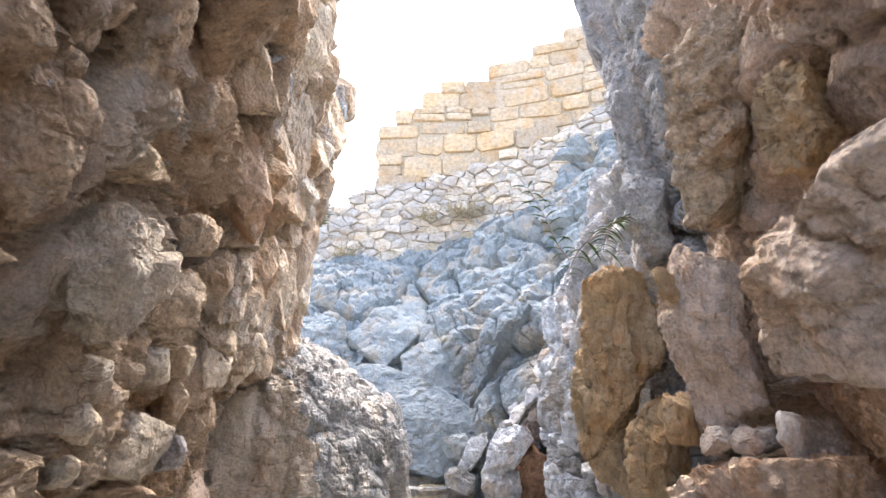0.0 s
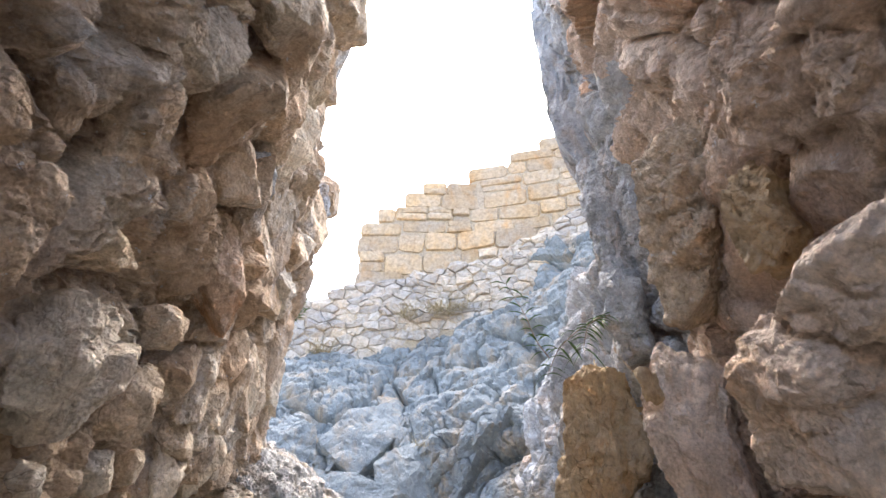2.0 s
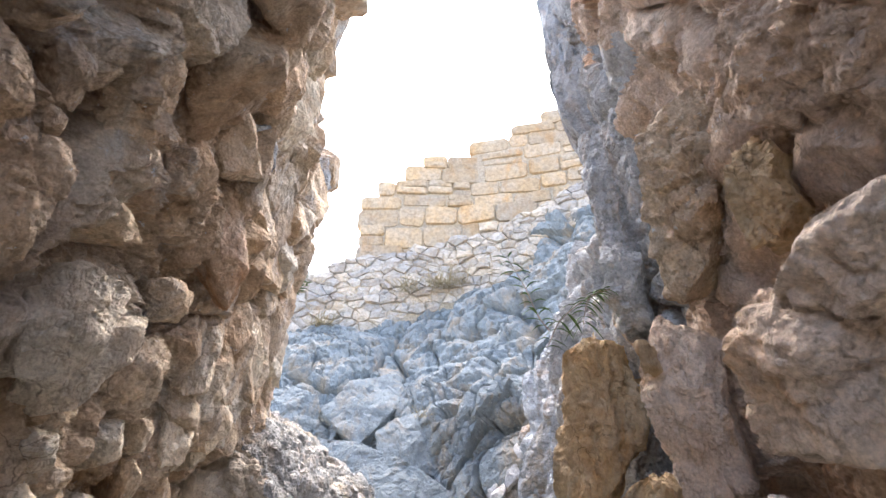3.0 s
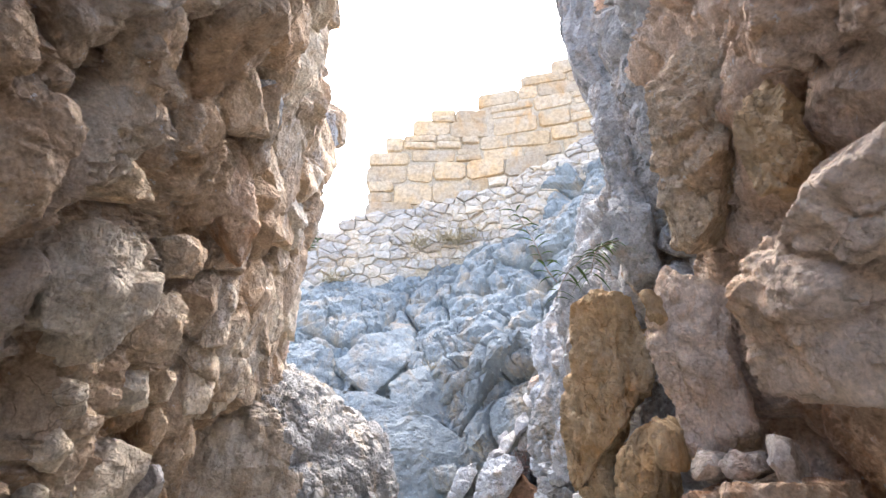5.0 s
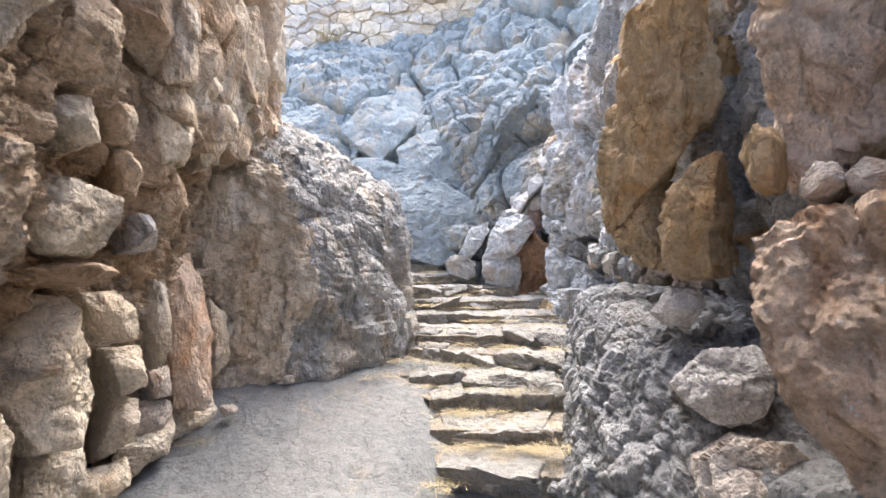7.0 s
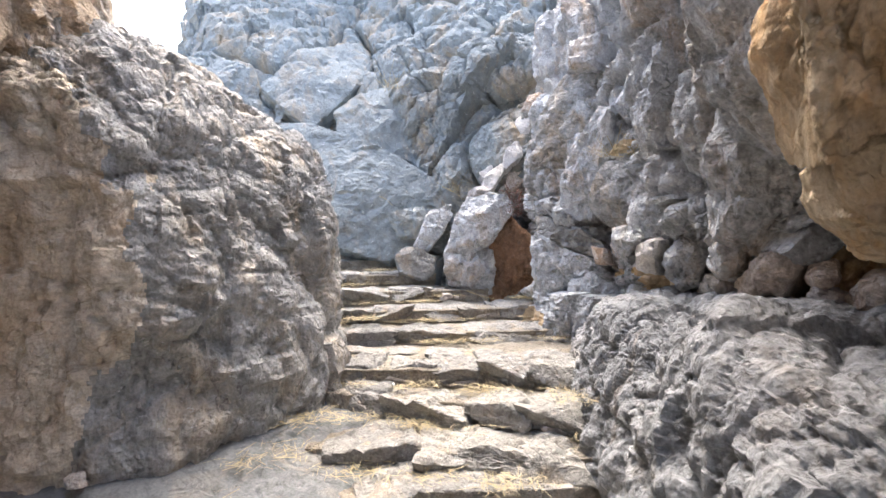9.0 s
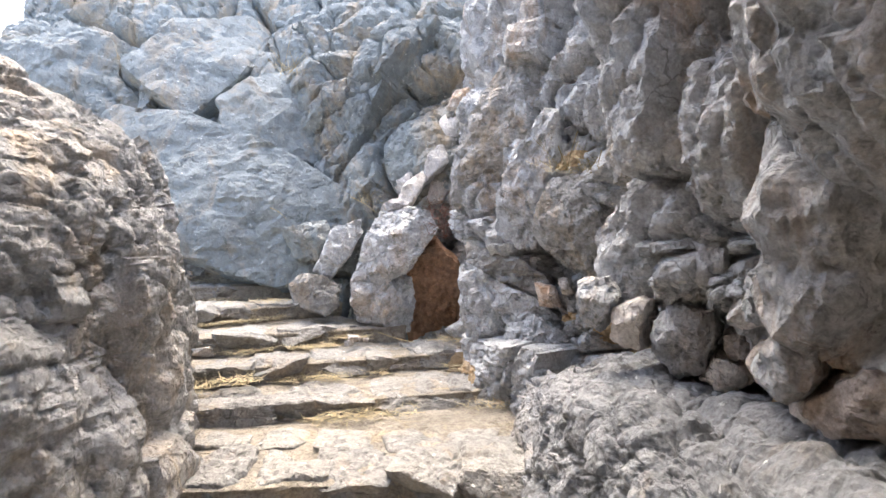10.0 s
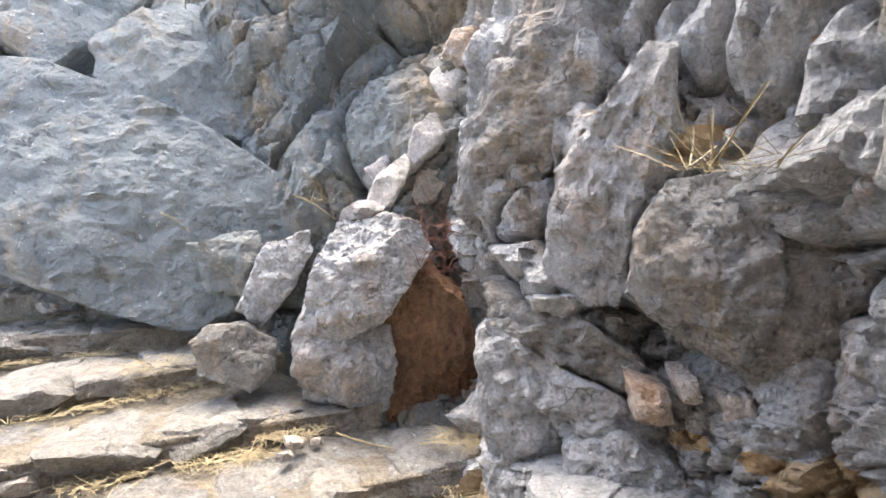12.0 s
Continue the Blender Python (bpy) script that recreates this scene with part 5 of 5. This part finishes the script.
slab_stone("stone", [(-2.01, 3.11, 1.51), (-1.89, 3.27, 1.49), (-1.73, 3.49, 1.46), (-1.72, 3.48, 1.39), (-1.88, 3.26, 1.39), (-1.99, 3.12, 1.43)], 0.6, 355, material=BROWN, level=4, rough=0.3, block=0.21, parent=wall_left)
slab_stone("stone", [(-2.25, 4.66, 1.35), (-2.16, 4.76, 1.28), (-2.08, 4.74, 0.90), (-2.10, 4.63, 0.64), (-2.19, 4.60, 0.92)], 0.6, 356, material=BUFF, level=4, rough=0.3, block=0.39, parent=wall_left)
slab_stone("stone", [(-1.92, 4.09, 3.18), (-1.67, 4.38, 3.58), (-1.65, 4.43, 3.16), (-1.69, 4.41, 2.75), (-1.85, 4.21, 2.67), (-1.92, 4.11, 2.82)], 0.6, 357, material=BROWN, level=5, rough=0.3, block=0.40, parent=wall_left)
slab_stone("stone", [(-2.12, 5.45, 4.13), (-1.88, 5.70, 4.50), (-1.80, 5.83, 3.97), (-1.73, 5.98, 3.29), (-1.87, 5.84, 3.06), (-2.02, 5.63, 3.35)], 0.6, 358, material=BROWN, level=5, rough=0.3, block=0.40, parent=wall_left)
slab_stone("stone", [(-2.15, 4.93, 2.76), (-1.99, 5.13, 2.89), (-1.82, 5.31, 2.75), (-1.84, 5.29, 2.61), (-1.99, 5.09, 2.23)], 0.6, 359, material=BUFF, level=5, rough=0.3, block=0.36, parent=wall_left)
slab_stone("stone", [(-1.21, 0.83, 2.92), (-1.14, 0.94, 2.96), (-1.11, 1.09, 2.86), (-1.12, 1.16, 2.74), (-1.17, 1.14, 2.66), (-1.22, 1.05, 2.64)], 0.7, 360, material=BROWN, level=6, rough=0.36, block=0.18, parent=wall_left)
slab_stone("stone", [(-1.22, 1.19, 3.06), (-1.14, 1.21, 3.20), (-1.12, 1.29, 3.15), (-1.16, 1.37, 2.97), (-1.21, 1.31, 2.93), (-1.24, 1.22, 2.98)], 0.7, 361, material=BROWN, level=5, rough=0.36, block=0.15, parent=wall_left)
slab_stone("stone", [(-1.32, 1.15, 2.69), (-1.22, 1.25, 2.82), (-1.13, 1.38, 2.87), (-1.13, 1.46, 2.76), (-1.16, 1.48, 2.61), (-1.20, 1.50, 2.42), (-1.27, 1.45, 2.32), (-1.30, 1.40, 2.31)], 0.7, 362, material=BROWN, level=6, rough=0.36, block=0.31, parent=wall_left)
slab_stone("stone", [(-1.29, 1.43, 3.35), (-1.10, 1.54, 3.61), (-1.07, 1.67, 3.52), (-1.12, 1.82, 3.22), (-1.23, 1.76, 3.07), (-1.29, 1.60, 3.15)], 0.7, 363, material=BROWN, level=6, rough=0.36, block=0.30, parent=wall_left)
slab_stone("stone", [(-1.46, 1.83, 2.94), (-1.38, 1.91, 3.03), (-1.30, 2.06, 2.97), (-1.25, 2.18, 2.89), (-1.34, 2.06, 2.85), (-1.46, 1.91, 2.79)], 0.7, 364, material=BROWN, level=5, rough=0.36, block=0.19, parent=wall_left)
slab_stone("stone", [(-1.50, 1.89, 2.42), (-1.46, 1.85, 2.67), (-1.37, 1.99, 2.67), (-1.23, 2.17, 2.74), (-1.24, 2.22, 2.56), (-1.32, 2.18, 2.34), (-1.39, 2.14, 2.17), (-1.47, 2.00, 2.20)], 0.7, 365, material=BUFF, level=6, rough=0.36, block=0.31, parent=wall_left)
slab_stone("stone", [(-1.12, 1.29, 3.74), (-0.97, 1.40, 3.89), (-0.90, 1.54, 3.87), (-0.93, 1.69, 3.68), (-1.04, 1.63, 3.55), (-1.10, 1.46, 3.62)], 0.7, 366, material=BROWN, level=6, rough=0.36, block=0.22, parent=wall_left)
slab_stone("stone", [(-1.18, 1.11, 3.60), (-1.04, 1.23, 3.73), (-1.08, 1.37, 3.53), (-1.16, 1.37, 3.39), (-1.20, 1.26, 3.42)], 0.7, 367, material=BROWN, level=5, rough=0.36, block=0.19, parent=wall_left)
slab_stone("stone", [(-1.16, 0.84, 3.23), (-1.07, 0.91, 3.35), (-1.05, 1.04, 3.26), (-1.08, 1.08, 3.16), (-1.14, 1.05, 3.08), (-1.17, 0.95, 3.11)], 0.7, 368, material=BROWN, level=5, rough=0.36, block=0.15, parent=wall_left)
slab_stone("stone", [(-1.40, 2.25, 3.60), (-1.25, 2.41, 3.69), (-1.19, 2.59, 3.52), (-1.31, 2.51, 3.38), (-1.39, 2.39, 3.38)], 0.7, 369, material=BROWN, level=5, rough=0.36, block=0.19, parent=wall_left)
slab_stone("stone", [(-1.67, 3.28, 3.91), (-1.45, 3.46, 4.10), (-1.39, 3.79, 3.59), (-1.47, 3.87, 3.22), (-1.60, 3.58, 3.48)], 0.7, 370, material=PINK, level=5, rough=0.36, block=0.40, parent=wall_left)
slab_stone("stone", [(-1.15, 1.88, 4.58), (-0.99, 2.02, 4.69), (-1.03, 2.25, 4.40), (-1.17, 2.25, 4.18)], 0.7, 371, material=BROWN, level=5, rough=0.36, block=0.28, parent=wall_left)
slab_stone("stone", [(-1.19, 2.36, 4.85), (-0.99, 2.40, 5.12), (-0.92, 2.68, 4.93), (-1.07, 2.78, 4.59), (-1.20, 2.64, 4.55)], 0.7, 372, material=BROWN, level=5, rough=0.36, block=0.31, parent=wall_left)
slab_stone("stone", [(-1.78, 5.86, 6.68), (-1.42, 6.18, 6.84), (-1.37, 6.48, 6.46), (-1.66, 6.37, 6.10), (-1.87, 6.04, 6.23)], 0.7, 373, material=GREY, level=5, rough=0.36, block=0.40, parent=wall_left)
slab_stone("stone", [(-1.48, 3.24, 4.72), (-1.29, 3.39, 4.86), (-1.29, 3.66, 4.49), (-1.44, 3.53, 4.39)], 0.7, 374, material=GREY, level=5, rough=0.36, block=0.26, parent=wall_left)
slab_stone("stone", [(-1.44, 3.80, 9.52), (-0.66, 4.13, 10.25), (-0.98, 4.67, 9.34), (-1.07, 5.13, 8.80), (-1.21, 5.57, 8.21), (-1.50, 5.79, 7.64), (-1.71, 5.27, 7.83), (-1.61, 4.48, 8.69)], 0.7, 375, material=GREY, level=5, rough=0.36, block=0.40, parent=wall_left)
slab_stone("stone", [(-1.65, 2.93, 3.07), (-1.54, 3.04, 3.16), (-1.44, 3.20, 3.11), (-1.52, 3.17, 2.90), (-1.63, 3.04, 2.85)], 0.7, 376, material=BROWN, level=5, rough=0.36, block=0.17, parent=wall_left)
slab_stone("stone", [(-1.80, 3.01, 2.53), (-1.62, 3.18, 2.76), (-1.54, 3.33, 2.62), (-1.66, 3.23, 2.39), (-1.79, 3.07, 2.33)], 0.7, 377, material=BROWN, level=5, rough=0.36, block=0.24, parent=wall_left)
slab_stone("stone", [(-1.97, 4.08, 3.11), (-1.76, 4.26, 3.33), (-1.68, 4.47, 2.95), (-1.86, 4.33, 2.73)], 0.7, 378, material=BROWN, level=4, rough=0.36, block=0.33, parent=wall_left)
slab_stone("stone", [(-2.12, 5.09, 3.71), (-1.81, 5.40, 3.84), (-1.70, 5.72, 3.19), (-1.90, 5.57, 2.92), (-2.06, 5.31, 3.19)], 0.7, 379, material=BUFF, level=5, rough=0.36, block=0.40, parent=wall_left)
slab_stone("stone", [(-1.81, 6.04, 5.81), (-1.47, 6.32, 6.01), (-1.66, 6.31, 5.60), (-1.84, 6.39, 5.08), (-1.98, 6.12, 5.29)], 0.7, 380, material=GREY, level=4, rough=0.36, block=0.40, parent=wall_left)
slab_stone("stone", [(0.95, 1.26, 3.22), (0.98, 1.07, 3.40), (1.02, 0.89, 3.54), (1.15, 0.79, 3.34), (1.15, 0.95, 3.10), (1.15, 1.07, 2.96), (1.13, 1.19, 2.83), (1.06, 1.26, 2.92), (0.98, 1.33, 3.05)], 0.7, 381, material=PINK, level=6, rough=0.36, block=0.40, parent=wall_right)
slab_stone("stone", [(1.02, 0.71, 3.17), (1.15, 0.59, 2.94), (1.15, 0.76, 2.70), (1.10, 0.86, 2.72), (1.09, 0.95, 2.63), (1.03, 0.99, 2.75), (1.02, 0.86, 2.96)], 0.7, 382, material=PINK, level=6, rough=0.36, block=0.40, parent=wall_right)
slab_stone("stone", [(1.10, 0.90, 2.72), (1.17, 0.79, 2.68), (1.16, 0.86, 2.57), (1.10, 0.97, 2.63)], 0.7, 383, material=PINK, level=5, rough=0.36, block=0.40, parent=wall_right)
slab_stone("stone", [(0.95, 1.39, 2.38), (1.03, 1.23, 2.43), (1.08, 1.10, 2.54), (1.13, 0.99, 2.60), (1.21, 0.85, 2.62), (1.15, 1.10, 2.14), (1.08, 1.21, 2.18), (1.01, 1.32, 2.26)], 0.7, 384, material=PALE, level=6, rough=0.36, block=0.40, parent=wall_right)
slab_stone("stone", [(0.96, 1.53, 2.37), (1.00, 1.46, 2.41), (1.08, 1.34, 2.35), (1.19, 1.19, 2.23), (1.18, 1.22, 2.04), (1.15, 1.30, 1.85), (0.92, 1.64, 1.90), (0.93, 1.60, 2.11)], 0.7, 385, material=PALE, level=6, rough=0.36, block=0.40, parent=wall_right)
slab_stone("stone", [(1.70, 6.84, 1.55), (1.80, 6.72, 1.59), (1.83, 6.69, 1.47), (1.77, 6.76, 1.27), (1.70, 6.84, 1.35)], 0.4, 401, material=GREY, level=5, rough=0.35, block=0.22, parent=wall_grey)
slab_stone("stone", [(1.83, 6.69, 1.42), (1.90, 6.61, 1.47), (1.93, 6.57, 1.46), (1.91, 6.59, 1.20), (1.80, 6.72, 1.24)], 0.4, 402, material=WHITE_STONE, level=5, rough=0.35, block=0.22, parent=wall_grey)
slab_stone("stone", [(1.97, 6.53, 1.41), (2.02, 6.47, 1.46), (2.14, 6.33, 1.44), (2.15, 6.32, 1.32), (2.10, 6.37, 1.14), (2.03, 6.46, 1.08), (1.94, 6.56, 1.20)], 0.4, 403, material=GREY, level=5, rough=0.35, block=0.22, parent=wall_grey)
slab_stone("stone", [(2.16, 6.31, 1.32), (2.20, 6.26, 1.37), (2.25, 6.20, 1.36), (2.25, 6.21, 1.26), (2.18, 6.28, 1.18)], 0.4, 404, material=LOOSE, level=5, rough=0.35, block=0.22, parent=wall_grey)
slab_stone("stone", [(2.09, 6.39, 1.09), (2.14, 6.33, 1.22), (2.20, 6.26, 1.21), (2.25, 6.21, 1.14), (2.17, 6.29, 1.04)], 0.4, 405, material=WHITE_STONE, level=5, rough=0.35, block=0.22, parent=wall_grey)
slab_stone("stone", [(2.26, 6.20, 1.30), (2.32, 6.12, 1.36), (2.36, 6.08, 1.18), (2.28, 6.17, 1.17)], 0.4, 406, material=GREY, level=5, rough=0.35, block=0.22, parent=wall_grey)
slab_stone("stone", [(2.06, 6.29, 1.60), (2.10, 6.24, 1.58), (2.16, 6.18, 1.49), (2.14, 6.21, 1.42), (2.07, 6.28, 1.52)], 0.4, 407, material=PITTED, level=5, rough=0.35, block=0.22, parent=wall_grey)
slab_stone("stone", [(1.98, 6.39, 1.75), (2.06, 6.29, 1.78), (2.07, 6.28, 1.62), (2.03, 6.33, 1.50), (1.98, 6.38, 1.61)], 0.4, 408, material=PITTED, level=5, rough=0.35, block=0.22, parent=wall_grey)
slab_stone("stone", [(-2.40, 5.24, 0.22), (-2.14, 5.57, 0.23), (-2.09, 5.46, -0.01), (-2.27, 5.15, -0.14), (-2.43, 5.01, -0.04)], 0.6, 431, material=BUFF, level=5, rough=0.35, block=0.31, parent=wall_left)
slab_stone("stone", [(-2.44, 4.64, 0.14), (-2.20, 5.00, 0.19), (-2.18, 4.84, -0.08), (-2.32, 4.58, -0.18), (-2.46, 4.48, -0.07)], 0.6, 432, material=BUFF, level=5, rough=0.35, block=0.29, parent=wall_left)
slab_stone("stone", [(-2.38, 4.07, 0.10), (-2.19, 4.35, 0.11), (-2.14, 4.27, -0.07), (-2.22, 4.06, -0.19), (-2.36, 3.92, -0.12)], 0.6, 433, material=BUFF, level=5, rough=0.35, block=0.24, parent=wall_left)

# ---- straw and plants ----
STEMS_A = [[(1.62, 3.60, 3.40), (1.46, 3.50, 3.37), (1.20, 3.47, 3.24), (1.00, 3.45, 3.06), (0.90, 3.45, 2.87)], [(0.92, 3.45, 2.99), (0.84, 3.45, 3.12), (0.77, 3.45, 3.33), (0.65, 3.45, 3.58)], [(1.37, 3.50, 3.35), (1.22, 3.40, 3.22), (1.15, 3.37, 3.02)]]
STEMS_B = [[(-1.95, 6.95, 4.8), (-1.85, 6.9, 4.95), (-1.75, 6.85, 5.15)], [(-1.95, 6.95, 4.85), (-1.9, 6.85, 5.05), (-1.88, 6.8, 5.2)], [(-1.95, 6.95, 4.8), (-1.82, 6.85, 4.85), (-1.72, 6.8, 4.95)]]
SHRUB = (1.55, 9.35, 1.98)
STALKS = [[(-0.18, 10.62, 2.18), (-0.08, 10.6, 2.13), (0.01, 10.6, 2.04)], [(0.75, 10.6, 2.32), (0.92, 10.58, 2.24), (1.07, 10.55, 2.12)], [(0.95, 9.45, 0.86), (1.15, 9.4, 0.79), (1.3, 9.35, 0.76)]]
litter = []
for (z, xl, yl, xr, yr), nxt in zip(STEPS, STEPS[1:]):
    for j in range(7):
        m = pick.uniform(0.02, 0.98)
        litter.append((nxt[1] + (nxt[3] - nxt[1]) * m, nxt[2] + (nxt[4] - nxt[2]) * m - pick.uniform(0.05, 0.14), z + 0.005, pick.uniform(0.1, 0.25), pick.uniform(0.3, 1.0)))
litter += [(0.95, 5.05, -0.2, 0.2, 2.5), (-0.55, 6.75, 0.2, 0.25, 2), (-0.75, 6.35, 0.12, 0.3, 1.6), (-1.2, 6.0, 0.02, 0.35, 1.2), (-2.15, 5.55, -0.08, 0.25, 3), (-0.05, 4.9, -0.42, 0.2, 1.5), (1.35, 6.5, 0.36, 0.2, 2),
           (0.7, 9.75, 0.76, 0.22, 4), (1.75, 9.35, 0.76, 0.25, 3), (1.9, 8.85, 0.62, 0.2, 2.5), (-0.35, 8.8, 0.62, 0.25, 2.5), (-0.2, 10.5, 1.08, 0.25, 2), (-2.3, 5.2, -0.15, 0.25, 2)]
v, f = blades(litter, 5, (0.05, 0.17), count=70, width=0.002)
tagged(new("straw", mesh_from("straw", v, f, STRAW, False)), "dry yellow straw strewn over steps and floor", "straw", kind="stuff")
v, f = blades([(2.3, 8.05, 2.32, 0.16, 0.7), (2.5, 7.95, 2.3, 0.2, 0.5), (0.0, 11.4, 4.0, 0.15, 0.6), (1.0, 10.75, 2.25, 0.15, 0.4)], 9, (0.12, 0.34), up=1.2, width=0.003)
tagged(new("dry_grass", mesh_from("dry_grass", v, f, STRAW, False)), "tufts of dry grass on the rock ledges", "grass", kind="stuff")
v, f = blades([(-0.5, 16.2, 9.35, 0.5, 2), (0.6, 16.1, 9.5, 0.5, 3), (-3.5, 16.3, 8.0, 0.4, 1.5), (1.3, 16.0, 9.6, 0.3, 1)], 12, (0.2, 0.5), up=1.5, width=0.008)
tagged(new("dry_grass", mesh_from("dry_grass", v, f, STRAW, False)), "tufts of dry yellow grass below the ruined wall", "grass", kind="stuff")
plant("oleander_shoot", STEMS_A, 0.15, 0.022, 2, 3, "slender green-leaved shoot arching from a rock ledge")
plant("leafy_sprig", STEMS_B, 0.09, 0.03, 2, 8, "small green leafy sprig growing from the rock edge", 0.3)
shrub = tagged(new("dry_shrub"), "withered reddish brown shrub in the cleft above the hollow", "plant")
bend = random.Random(4)
for _ in range(70):
    a = Vector(SHRUB) + Vector((bend.uniform(-0.1, 0.1), bend.uniform(-0.08, 0.08), bend.uniform(-0.18, 0.15)))
    d = Vector((bend.uniform(-1, 1), bend.uniform(-1, 0.2), bend.uniform(-0.6, 1))).normalized() * bend.uniform(0.06, 0.16)
    v, f = tube([tuple(a), tuple(a + d * 0.5 + Vector((0, 0, 0.02))), tuple(a + d)], 0.003, 0.0015, 3)
    child("twig", v, f, RUSTY_TWIG, shrub)
for line in STALKS:
    v, f = tube([tuple(p) for p in spline(line, 10)], 0.006, 0.003)
    tagged(new("dry_stalk", mesh_from("dry_stalk", v, f, STRAW)), "pale dry stalk lying against the rock", "stalk")

for k, (x, y, z, r) in enumerate([(0.72, 9.55, 0.77, 0.06), (0.66, 9.45, 0.75, 0.045), (0.84, 9.6, 0.75, 0.035), (-1.6, 5.9, 0.2, 0.06), (-2.0, 5.4, 0.05, 0.07), (-1.1, 6.25, 0.3, 0.05), (0.9, 5.2, -0.1, 0.05)]):
    tagged(stone("loose_pebble", (x, y, z + 0.3 * r), (r, r * 0.8, r * 0.55), (0, 8, 40 * k), 880 + k, 0.4, 4, 70, 8, LOOSE, None, "", r), "small grey loose stone lying on the ground", "stone", "loose stones by the stairs")

# ---- stones of the ruined walls ----
uneven_masonry(wall_core("rubble_wall", RUBBLE_PLAN, rubble_base, rubble_top, 0.7, "ruined retaining wall of grey-buff rubble stones"), RUBBLE_PLAN, rubble_base, rubble_top, 0.31, 0.52, 0.3, RUBBLE, "rubble_stone", 61)
masonry(wall_core("ashlar_wall", ASHLAR_PLAN, ashlar_base, ashlar_top, 1.0, "ruined wall of golden limestone blocks with a broken top"), ASHLAR_PLAN, ashlar_base, ashlar_top, 0.74, 1.3, 0.5, ASHLAR, "wall_block", 62)
